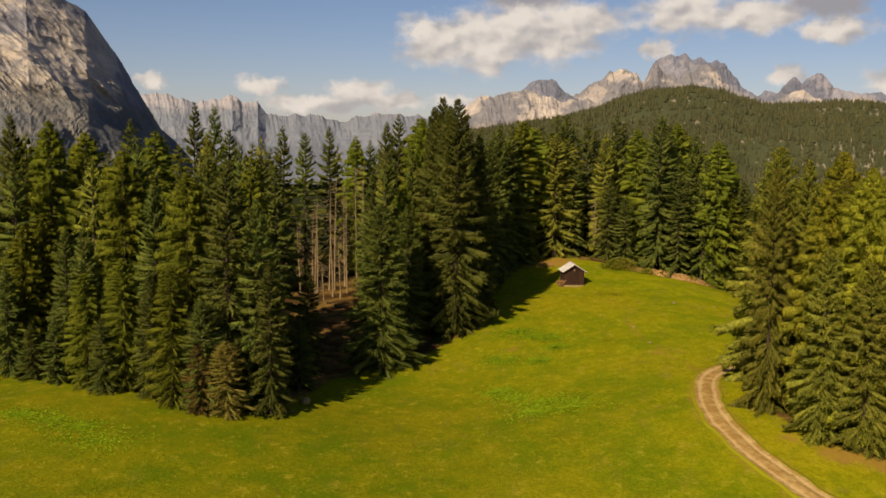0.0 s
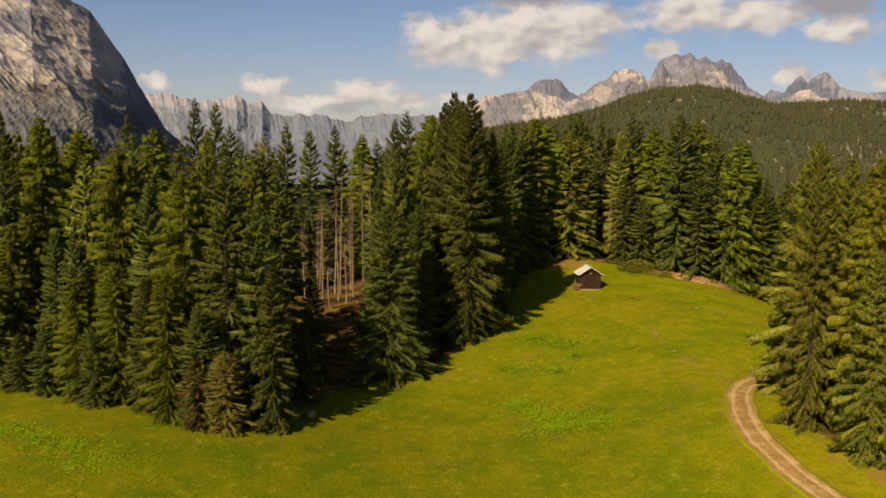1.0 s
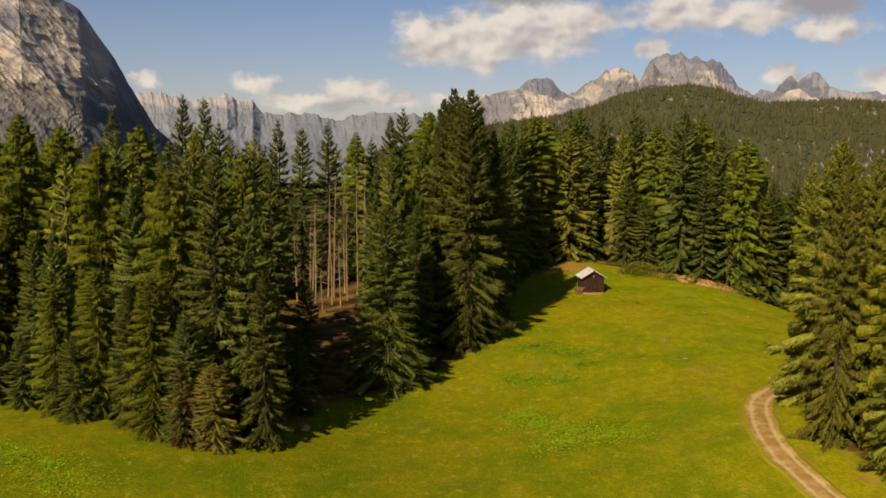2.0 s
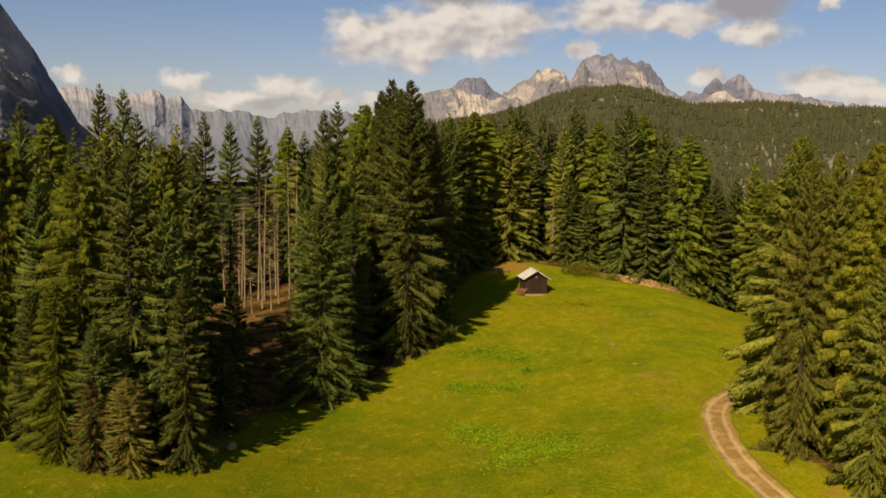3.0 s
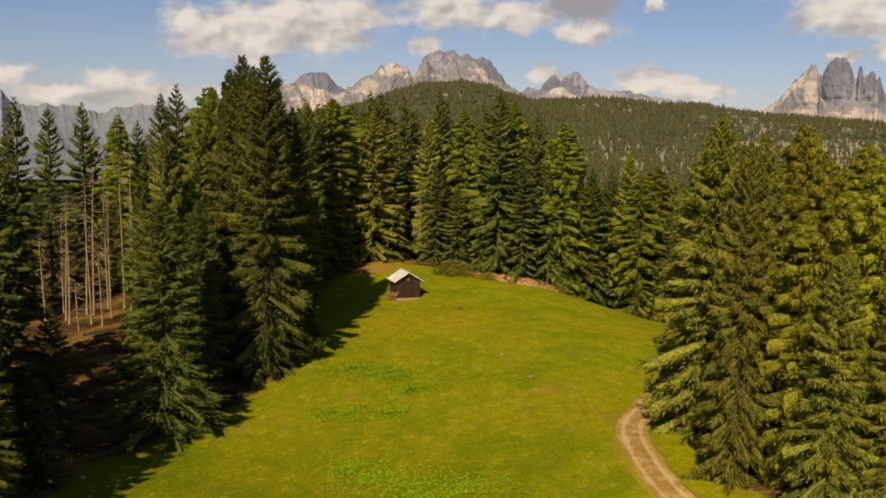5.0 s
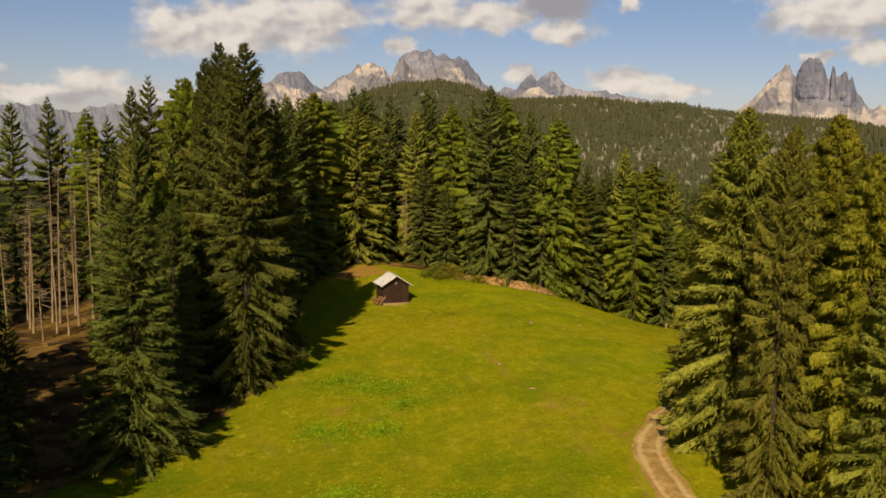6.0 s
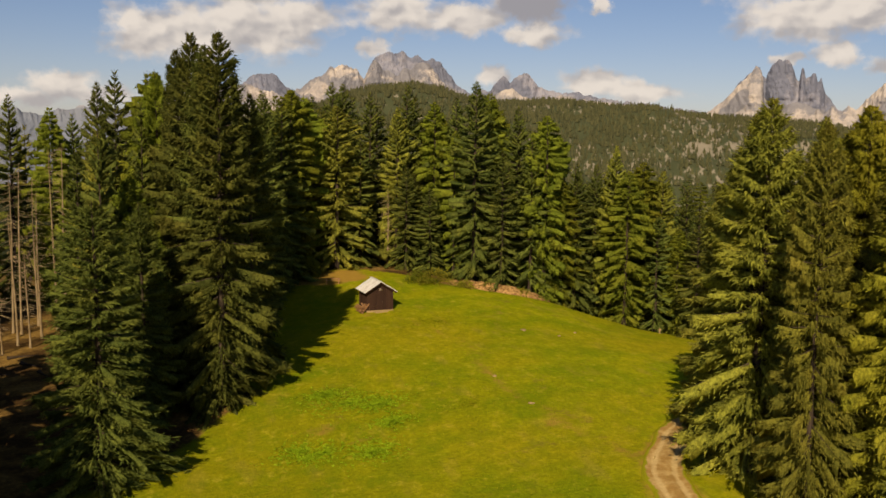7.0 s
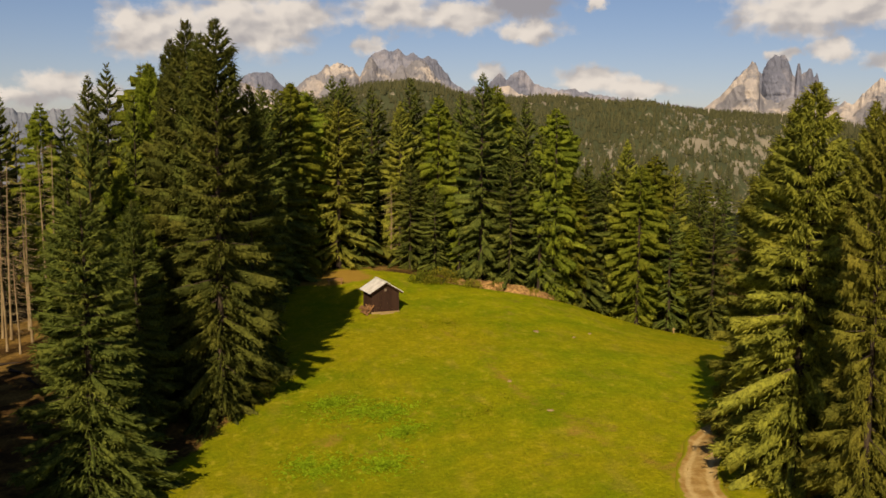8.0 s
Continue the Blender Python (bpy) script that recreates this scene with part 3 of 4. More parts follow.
def build_hill():
    columns, rows = 200, 70
    verts = [hill_point(b, s) for s in np.linspace(0, 1.25, rows) for b in np.linspace(-4, 60, columns)]
    me = mesh_of("wooded_hill", verts, grid_faces(rows, columns), hill_side, True)
    tagged(new("wooded_hill", me), "long rounded hill with bare rock patches", "hill", kind="structure")
    rng = np.random.default_rng(5)
    v, f = [], []
    while len(f) < 5 * 20000:
        b, s = rng.uniform(-4, 56), rng.uniform(0.05, 1.04) ** 0.9
        x, y, z = hill_point(b, s)
        bare = noise.fractal(Vector((b * 2.2 + z * 0.020, z * 0.048, 4.0)), 0.7, 2.0, 5)
        crags = abs(b - 35) < 5.0
        if bare > (-0.10 if crags else 0.42) and s < (0.8 if crags else 0.92) and rng.random() < 0.85:
            continue
        h, r = rng.uniform(9, 19), rng.uniform(2.0, 4.2)
        n0, turn = len(v), rng.uniform(0, 6)
        v.append((x, y, z + h))
        for k in range(5):
            a, w = turn + k * 2 * math.pi / 5, r * rng.uniform(0.6, 1.25)
            v.append((x + w * math.cos(a), y + w * math.sin(a), z - 1 + rng.uniform(0, 0.25) * h))
        f += [(n0, n0 + 1 + k, n0 + 1 + (k + 1) % 5) for k in range(5)]
    tagged(new("hillside_forest", mesh_of("hillside_forest", v, f, far_needles)), "dense dark conifer forest on the hill", "forest", kind="stuff")


build_hill()


# ---------------------------------------------------------------- trees
def trunk_mesh(name, h, r, mat, rng, sides=8, lean=0.25):
    rings = 8
    v, ph = [], rng.uniform(0, 6)
    for k in range(rings + 1):
        s = k / rings
        rad = r * (1 - s) ** 0.85 * (1 + 0.5 * math.exp(-s * 30)) + 0.015
        cx, cy = lean * s * math.sin(ph + 2.2 * s), lean * s * math.cos(ph + 1.7 * s)
        for j in range(sides):
            a = 2 * math.pi * j / sides
            w = rad * (1 + 0.1 * noise.noise((math.cos(a) * 2, math.sin(a) * 2, s * 9 + ph)))
            v.append((cx + w * math.cos(a), cy + w * math.sin(a), -0.4 + s * (h + 0.4)))
    f = [(k * sides + j, k * sides + (j + 1) % sides, (k + 1) * sides + (j + 1) % sides, (k + 1) * sides + j) for k in range(rings) for j in range(sides)]
    return mesh_of(name, v, f, mat, True)


def sticks_mesh(name, ends, mat):
    """Thin three-sided sticks from (start, end, thickness)."""
    v, f = [], []
    for a, b, t in ends:
        a, b = Vector(a), Vector(b)
        side = (b - a).cross(Vector((0, 0, 1))).normalized() * t
        top = Vector((0, 0, t))
        n0 = len(v)
        v += [a + side, a - side, a + top * 1.6, b]
        f += [(n0, n0 + 1, n0 + 3), (n0 + 1, n0 + 2, n0 + 3), (n0 + 2, n0, n0 + 3)]
    return mesh_of(name, v, f, mat)


def conifer(name, label, kind, h, r, step, per, twigs, leaf, rng, bare, mat, sections, pad, solid):
    """One tree: an Empty with trunk, limbs and a crown. Each limb carries a drooping pad of foliage, thick in the middle, ragged at its rim, with needle sprays standing out of it;
    dark gaps stay open between the tiers. kind 'olive' hangs in long curtains, 'larch' and 'gold' are looser, feathery and round-topped."""
    larch = kind in ("larch", "gold")
    v, f, puff, limbs, total = [], [], [], [], 0
    z, turn = h * bare, rng.uniform(0, 6)
    bulge, skirt = rng.uniform(0.88, 1.12), rng.uniform(0.66, 0.95)
    up = np.array([0, 0, 1.0])
    sway = rng.uniform(0, 6, 3)
    if larch:
        step, twigs, leaf = step * 0.8, int(twigs * 1.25), leaf * 0.8
    # a pad's outline: part of its width and of its depth for the points of one section
    ring_lat, ring_low = np.array([-1.0, -0.5, 0.5, 1.0, 0.35, -0.35]), np.array([0.55, 0.04, 0.0, 0.55, 1.0, 0.95])
    m = len(ring_lat)
    along = np.linspace(0.10, 0.92, sections)
    while z < h * 0.992:
        u = z / h
        fall = 1 - math.exp((u - 1) / ((0.19 if larch else 0.40) * bulge))
        reach = r * fall * min(1.0, skirt + 2.0 * (u - bare)) * (1.0 if larch else 1.06) + 0.03
        count = max(4, int(round(per * (0.6 + 0.4 * (1 - u)))))
        for k in range(count):
            turn += 2.4 + rng.uniform(-0.5, 0.5)
            uneven = 1 + 0.13 * math.sin(2 * turn + sway[0] + 9 * u) + 0.08 * math.sin(5 * turn + sway[1] - 17 * u)
            length = reach * uneven * (rng.uniform(0.56, 1.15) if u < 0.75 else rng.uniform(0.82, 1.1))
            zb = min(z + rng.uniform(-0.6, 0.6) * step * (1.15 - u), h * 0.985)
            if larch:
                rise, sag, tip = rng.uniform(-0.10, 0.25) + 0.45 * u, 0.45, 0.16
            else:
                rise, sag, tip = -0.16 + 0.95 * u ** 1.5 + rng.uniform(-0.10, 0.10), 0.58 * (1 - u) + 0.10, 0.30
            out, across = np.array([math.cos(turn), math.sin(turn), 0]), np.array([-math.sin(turn), math.cos(turn), 0])
            wide_at = (1.15 if larch else 1.0) * pad * length
            thick = {"spruce": 0.5, "brown": 0.5, "olive": 0.62}.get(kind, 0.62) * (0.24 + pad * length)
            lie = lambda q: length * (rise * q - sag * q ** 2 + tip * q ** 4)

            # the pad
            ragged = rng.uniform(0.40, 1.35, (sections, m))
            width = wide_at * (along + 0.04) ** 0.8 * (1.05 - along) ** 0.4
            lat = width[:, None] * ring_lat * ragged * solid * (0.55 if larch else 1.0)
            low = ring_low * rng.uniform(0.5, 1.5, (sections, m)) + rng.uniform(-0.18, 0.18, (sections, m))
            place = out * (length * (along[:, None] + rng.uniform(-0.05, 0.05, (sections, m))))[..., None] + across * lat[..., None]
            place = place + up * (zb + lie(along)[:, None] - 0.40 * np.abs(lat) - low * thick * (0.55 + 0.6 * along)[:, None])[..., None]
            end = out * length * 0.97 + up * (zb + lie(0.97) - 0.2 * thick)
            face = 0.40 * out + across * (0.9 * ring_lat)[:, None] + up * (0.95 - 1.7 * ring_low)[:, None]
            face /= np.linalg.norm(face, axis=1)[:, None]
            v.append(np.concatenate([place.reshape(-1, 3), end[None]]))
            puff.append(np.concatenate([np.tile(face, (sections, 1)), (out * 0.8 + up * 0.6)[None]]))
            j = np.arange(m)
            for i in range(sections - 1):
                p, q = total + i * m, total + (i + 1) * m
                f += np.stack([p + j, q + j, q + (j + 1) % m, p + (j + 1) % m], -1).tolist()
            p = total + (sections - 1) * m
            f += np.stack([p + j, np.full(m, total + sections * m), p + (j + 1) % m], -1).tolist()
            total += sections * m + 1

            # the sprays
            n = max(6, int(twigs * (0.25 + 0.75 * length / r)))
            s = 0.14 + 0.86 * rng.uniform(0, 1, n) ** 0.66
            width = wide_at * (s + 0.04) ** 0.8 * (1.05 - s) ** 0.4 + 0.03
            lat = width * np.sign(rng.uniform(-1, 1, n)) * rng.uniform(0, 1, n) ** 0.6
            low = rng.uniform(0, 1, n) ** 1.4
            base = out * (length * s)[:, None] + across * lat[:, None] + up * (zb + lie(s) - 0.40 * np.abs(lat) - 0.85 * low * thick + 0.03)[:, None]
            hang = 0.25 - (1.0 if kind == "spruce" else 1.6) * low + max(0.0, u - 0.90) * 6
            way = out * (0.45 + 0.55 * s)[:, None] + across * (0.8 * lat / width * (1.2 - s))[:, None] + up * hang[:, None] + rng.normal(0, 0.40 if larch else 0.28, (n, 3))
            way /= np.linalg.norm(way, axis=1)[:, None]
            size = leaf * rng.uniform(0.6, 1.35, n) * (0.36 + 0.64 * min(1.0, length / 1.6))
            wide = size * rng.uniform(0.085, 0.16, n)
            flat = np.cross(way, rng.normal(0, 0.6, (n, 3)) + up)
            flat /= np.linalg.norm(flat, axis=1)[:, None] + 1e-9
            spray = np.stack([base + flat * wide[:, None], base + way * size[:, None], base - flat * wide[:, None]], 1)
            own = np.cross(spray[:, 1] - spray[:, 0], spray[:, 2] - spray[:, 0])
            own /= np.linalg.norm(own, axis=1)[:, None] + 1e-9
            full = 0.50 * out + up * (0.95 - 1.05 * low)[:, None] + across * (0.7 * lat / width)[:, None]
            facing = np.sign((own * full).sum(1))[:, None]
            spray = np.where(facing[:, :, None] < 0, spray[:, ::-1], spray)
            full = full + 0.55 * own * facing
            puff.append(np.repeat(full / np.linalg.norm(full, axis=1)[:, None], 3, 0))
            v.append(spray.reshape(-1, 3))
            f += (total + np.arange(3 * n).reshape(-1, 3)).tolist()
            total += 3 * n
            if length > 0.8 and k % 2 == 0 and sections > 2:
                limbs.append(((0, 0, zb), tuple(out * length * 0.85 + np.array([0, 0, zb - 0.04 + lie(0.85)])), 0.018 + 0.013 * length))
        z += step * (0.28 + 0.85 * (1 - u) ** 0.7) * rng.uniform(0.8, 1.2)
    tree = tagged(new(name), label, "tree")
    for part_name, me in (("trunk", trunk_mesh("trunk", h * 1.0, 0.011 * h + 0.02, bark, rng, 8 if sections > 2 else 5)), ("branchwork", sticks_mesh("branchwork", limbs, bark)),
                          ("crown", mesh_of("crown", np.concatenate(v), f, mat, True, np.concatenate(puff)))):
        ob = new(part_name, me)
        ob.parent = tree
        if part_name != "trunk":
            ob["kind"] = "stuff"
    return tree


LABELS = {"spruce": "dark green spruce with drooping branches at the forest edge", "olive": "olive-green spruce with long hanging twigs beside the meadow",
          "larch": "yellow-green larch with soft feathery branches", "brown": "low spruce with browning needles at the meadow's edge",
          "gold": "golden-green larch with feathery drooping branches"}
NEEDLES = {"spruce": spruce_needles, "olive": olive_needles, "larch": larch_needles, "brown": brown_needles, "gold": gold_needles}
FOREST_GROUP = "forest trees"
BIG = 24.0
# size class: crown spread, gap between tiers, limbs a tier, sprays a limb, spray length, bare foot, models of each kind, sections of a pad, its width, how solid it is
SIZES = {"close": (4.0, 0.90, 12, 128, 0.37, 0.02, 3, 3, 0.23, 0.32), "near": (4.0, 0.98, 10, 56, 0.46, 0.02, 3, 3, 0.23, 0.48), "mid": (3.7, 1.15, 9, 30, 0.56, 0.03, 4, 3, 0.25, 0.68),
         "fill": (3.7, 1.7, 8, 7, 0.95, 0.05, 3, 2, 0.34, 0.86), "far": (3.4, 2.3, 6, 6, 1.40, 0.08, 3, 2, 0.36, 0.86)}
CROWNS = {size: 1.16 * SIZES[size][0] for size in SIZES}
MODELS = {}


def tree_models(kind, size):
    """The models of one kind and size, built when first asked for."""
    if (kind, size) not in MODELS:
        spread_of, step, per, twigs, leaf, bare, count, sections, pad, solid = SIZES[size]
        rng = np.random.default_rng(11 + 10 * list(SIZES).index(size) + list(LABELS).index(kind))
        name = "larch" if kind in ("larch", "gold") else "spruce"
        MODELS[kind, size] = [conifer(name, LABELS[kind], kind, BIG, spread_of, step, per, twigs, leaf, rng, bare, NEEDLES[kind], sections, pad, solid) for _ in range(count)]
    return MODELS[kind, size]


PLACED = []
PICK = random.Random(4)


def plant(x, y, height, radius, kind, size, label=""):
    models = tree_models(kind, size)
    model = models[PICK.randrange(len(models))]
    wide = radius / CROWNS[size]
    m = Matrix.Translation((x, y, land_at(x, y) - 0.1)) @ Matrix.Rotation(PICK.uniform(0, 6.28), 4, "Z") @ Matrix.Diagonal((wide, wide, height / BIG, 1))
    ob = copy_thing(model, m)
    ob["group"] = FOREST_GROUP
    if label:
        ob["label"] = label
    PLACED.append((x, y))
    return ob


# East, north, height, spread of the crown (metres) and kind of each tree that stands out.
WEST_FRONT = [
    (-50.9, 108.0, 28.1, 4.4, "spruce"),
    (-46.9, 109.0, 27.5, 4.4, "larch"),
    (-45.3, 116.0, 26.3, 4.6, "larch"),
    (-44.4, 96.0, 15.9, 3.2, "larch"),
    (-43.2, 98.0, 17.1, 3.2, "larch"),
    (-38.7, 93.0, 15.8, 2.9, "spruce"),
    (-36.0, 91.0, 16.3, 2.9, "spruce"),
    (-45.1, 93.0, 11.7, 2.7, "spruce"),
    (-34.1, 97.0, 23.9, 4.1, "larch"),
    (-29.6, 93.0, 20.6, 3.4, "spruce"),
    (-34.9, 88.0, 11.6, 2.4, "larch"),
    (-30.9, 87.0, 13.3, 2.7, "larch"),
    (-27.4, 84.5, 12.3, 2.4, "spruce"),
    (-32.4, 85.5, 7.5, 2.2, "spruce"),
    (-41.9, 91.5, 5.9, 2.1, "spruce"),
    (-38.7, 89.5, 6.8, 2.1, "spruce"),
    (-24.4, 87.0, 22.1, 3.7, "larch"),
    (-20.1, 85.0, 23.3, 5.2, "spruce"),
    (-15.8, 83.0, 14.9, 2.9, "spruce"),
    (-25.0, 83.0, 13.2, 2.7, "larch"),
    (-17.4, 85.0, 20.4, 3.7, "spruce"),
    (-21.8, 81.5, 11.0, 2.9, "spruce"),
    (-19.4, 80.8, 7.2, 2.7, "brown"),
    (-22.0, 80.9, 6.9, 2.1, "brown"),
]
WEST_BACK = [
    (-43.6, 128.0, 28.1, 4.2, "spruce"),
    (-38.9, 124.0, 26.6, 4.7, "larch"),
    (-37.8, 140.0, 30.9, 4.4, "spruce"),
    (-34.8, 140.0, 30.6, 4.4, "spruce"),
    (-25.2, 108.0, 26.8, 4.7, "spruce"),
    (-26.2, 150.0, 27.6, 4.4, "spruce"),
    (-24.5, 163.0, 26.6, 4.2, "spruce"),
    (-21.3, 172.0, 27.7, 4.2, "spruce"),
    (-22.4, 112.0, 24.0, 4.2, "spruce"),
    (-19.0, 104.0, 23.1, 4.2, "spruce"),
    (-15.9, 168.0, 25.9, 3.9, "larch"),
    (-13.4, 170.0, 25.0, 3.6, "spruce"),
    (-8.9, 146.0, 27.6, 3.9, "spruce"),
    (-7.0, 146.0, 28.7, 4.2, "spruce"),
    (-3.4, 134.0, 27.7, 4.2, "larch"),
    (-9.7, 128.0, 20.6, 3.6, "spruce"),
    (-14.8, 100.0, 11.9, 2.6, "spruce"),
    (-14.8, 94.0, 7.8, 2.1, "spruce"),
]
KNOLL_WEST = [
    (0.9, 117.0, 29.1, 4.5, "spruce"),
    (-6.9, 103.0, 19.5, 5.4, "spruce"),
    (0.0, 119.0, 30.2, 5.0, "spruce"),
    (1.9, 114.0, 30.0, 5.3, "spruce"),
    (-1.1, 123.0, 29.0, 4.1, "spruce"),
    (-2.8, 131.0, 27.6, 4.1, "larch"),
    (-4.1, 112.0, 17.7, 3.6, "spruce"),
    (-5.0, 118.0, 19.0, 3.4, "larch"),
]
KNOLL_BACK = [
    (4.8, 120.0, 24.9, 4.4, "spruce"),
    (4.3, 126.0, 22.8, 4.4, "spruce"),
    (7.3, 140.0, 23.3, 4.4, "spruce"),
    (1.3, 124.0, 26.6, 4.4, "spruce"),
    (9.0, 150.0, 22.2, 4.2, "spruce"),
]
NORTH = [
    (13.7, 158.0, 24.8, 4.2, "larch"),
    (9.4, 150.0, 24.6, 4.4, "spruce"),
    (17.1, 166.0, 23.8, 4.2, "olive"),
    (6.3, 150.0, 24.8, 4.2, "spruce"),
    (9.9, 158.0, 25.1, 4.2, "spruce"),
    (14.9, 168.0, 25.5, 4.4, "larch"),
    (18.3, 170.0, 24.6, 3.9, "spruce"),
    (21.4, 172.0, 26.9, 4.2, "spruce"),
    (23.5, 174.0, 27.1, 4.2, "spruce"),
    (20.2, 162.0, 22.3, 6.0, "olive"),
    (28.0, 176.0, 26.5, 4.4, "spruce"),
    (32.3, 170.0, 27.2, 4.7, "spruce"),
    (29.4, 165.0, 22.8, 3.9, "olive"),
    (35.8, 168.0, 25.1, 4.2, "larch"),
    (38.2, 165.0, 25.9, 4.2, "spruce"),
    (35.9, 150.0, 26.3, 4.9, "spruce"),
    (40.6, 158.0, 26.9, 4.7, "larch"),
    (42.4, 152.0, 25.0, 4.4, "spruce"),
    (44.8, 148.0, 24.3, 4.4, "larch"),
    (29.5, 160.0, 14.4, 3.4, "spruce"),
    (38.6, 147.0, 17.7, 3.6, "spruce"),
    (32.0, 157.0, 11.9, 3.1, "spruce"),
    (42.9, 148.0, 20.4, 3.9, "spruce"),
    (15.9, 163.0, 11.5, 3.1, "spruce"),
    (13.1, 160.0, 18.1, 3.9, "spruce"),
    (10.3, 152.0, 18.0, 3.9, "spruce"),
]
EAST = [
    (49.2, 148.0, 19.5, 4.2, "spruce"),
    (54.0, 152.0, 21.2, 3.9, "spruce"),
    (55.8, 150.0, 24.2, 3.9, "olive"),
    (55.7, 146.0, 20.7, 4.2, "larch"),
    (60.0, 150.0, 23.0, 4.2, "larch"),
    (63.1, 150.0, 22.4, 3.9, "olive"),
    (68.3, 152.0, 20.2, 3.6, "spruce"),
    (60.3, 146.0, 15.7, 3.4, "spruce"),
    (62.7, 140.0, 16.8, 3.9, "spruce"),
    (47.2, 148.0, 16.5, 3.6, "larch"),
    (62.9, 145.0, 14.6, 3.1, "larch"),
]
EAST_FRONT = [
    (32.1, 86.5, 23.2, 5.5, "olive"),
    (32.5, 88.5, 22.4, 3.8, "olive"),
    (33.9, 84.0, 22.2, 4.0, "olive"),
    (37.0, 84.0, 23.2, 4.0, "gold"),
    (28.6, 77.5, 21.6, 3.2, "olive"),
    (34.1, 72.0, 21.9, 4.2, "gold"),
    (35.7, 80.0, 20.7, 4.0, "olive"),
    (30.9, 71.5, 16.0, 3.3, "olive"),
    (33.5, 69.5, 15.2, 3.3, "olive"),
    (36.5, 77.0, 22.1, 4.0, "gold"),
    (32.3, 75.0, 20.9, 4.0, "gold"),
    (34.5, 93.0, 19.2, 4.3, "olive"),
    (36.5, 72.0, 16.3, 3.5, "olive"),
]


for stand, size in ((WEST_FRONT, "near"), (KNOLL_WEST, "close"), (KNOLL_BACK, "near"), (EAST_FRONT, "close"), (WEST_BACK, "mid"), (NORTH, "mid"), (EAST, "mid")):
    for x, y, height, radius, kind in stand:
        plant(x, y, height, radius, kind, size)

# A second row stands close behind the northern edge.
for x, y, height, radius, kind in NORTH + EAST:
    plant(x + 2.3, y + 4.5, height - 0.8, radius * 1.15, kind, "fill")


def fill_forest():
    """The wood behind the edge trees, thick enough to close the view."""
    rng = np.random.default_rng(21)
    gap = [(-16, 86), (-8.5, 99), (-9, 118), (-10, 140), (-12, 168), (-30, 170), (-23, 116)]
    glade = [(-12, 148), (-25, 148), (-38, 118), (-28, 112)]
    for size, count, low, high, depth in (("fill", 42, (-58, -20), (90, 150), (-400, -3.0)), ("fill", 12, (-12, 2), (122, 152), (-400, -1.0)), ("fill", 30, (-4, 62), (158, 190), (-400, -8.0)), ("fill", 48, (-75, 86), (84, 215), (-18, -2.5)), ("far", 48, (60, 190), (105, 330), (-400, -9)), ("far", 85, (-170, 70), (200, 330), (-400, -9))):
        made, tries = 0, 0
        while made < count and tries < 30000:
            tries += 1
            x, y = rng.uniform(low[0], high[0]), rng.uniform(low[1], high[1])
            deep = float(inside(x, y, MEADOW))
            if not depth[0] < deep < depth[1] or y < 62 or float(inside(x, y, gap)) > 0 or float(inside(x, y, glade)) > 0:
                continue
            if 24 < x < 60 and 60 < y < 100 and size == "fill":
                continue
            if min((x - a) ** 2 + (y - b) ** 2 for a, b in PLACED) < (9.0 if size == "fill" else 12.0):
                continue
            h = min(rng.uniform(0.84, 1.0) * (24.5 - 0.42 * min(max(x - 45, 0), 32) - land_at(x, y)), 33.0)
            plant(x, y, h, rng.uniform(3.0, 3.9), str(rng.choice(["spruce", "olive", "larch"], p=[0.62, 0.2, 0.18])), size)
            made += 1


fill_forest()
for models in MODELS.values():
    for model in models:
        for ob in (*model.children, model):
            bpy.data.objects.remove(ob)


# ---------------------------------------------------------------- the hut
def part(name, bm, mat, parent, label=""):
    me = bpy.data.meshes.new(name)
    bm.to_mesh(me)
    bm.free()
    me.materials.append(mat)
    ob = new(name, me)
    ob.parent = parent
    if label:
        ob["label"] = label
    return ob


def box(bm, x0, x1, y0, y1, z0, z1, m=None):
    made = bmesh.ops.create_cube(bm, size=1.0, matrix=(m or Matrix()) @ Matrix.Translation(((x0 + x1) / 2, (y0 + y1) / 2, (z0 + z1) / 2)) @ Matrix.Diagonal((x1 - x0, y1 - y0, z1 - z0, 1)))
    return made["verts"]


def soften(bm, width):
    bmesh.ops.bevel(bm, geom=bm.edges[:], offset=width, segments=1, affect="EDGES")


def plank(name, parent, x0, x1, y0, y1, z0, z1, mat, m=None, label="", bevel=0.012):
    bm = bmesh.new()
    box(bm, x0, x1, y0, y1, z0, z1, m)
    soften(bm, bevel)
    return part(name, bm, mat, parent, label)


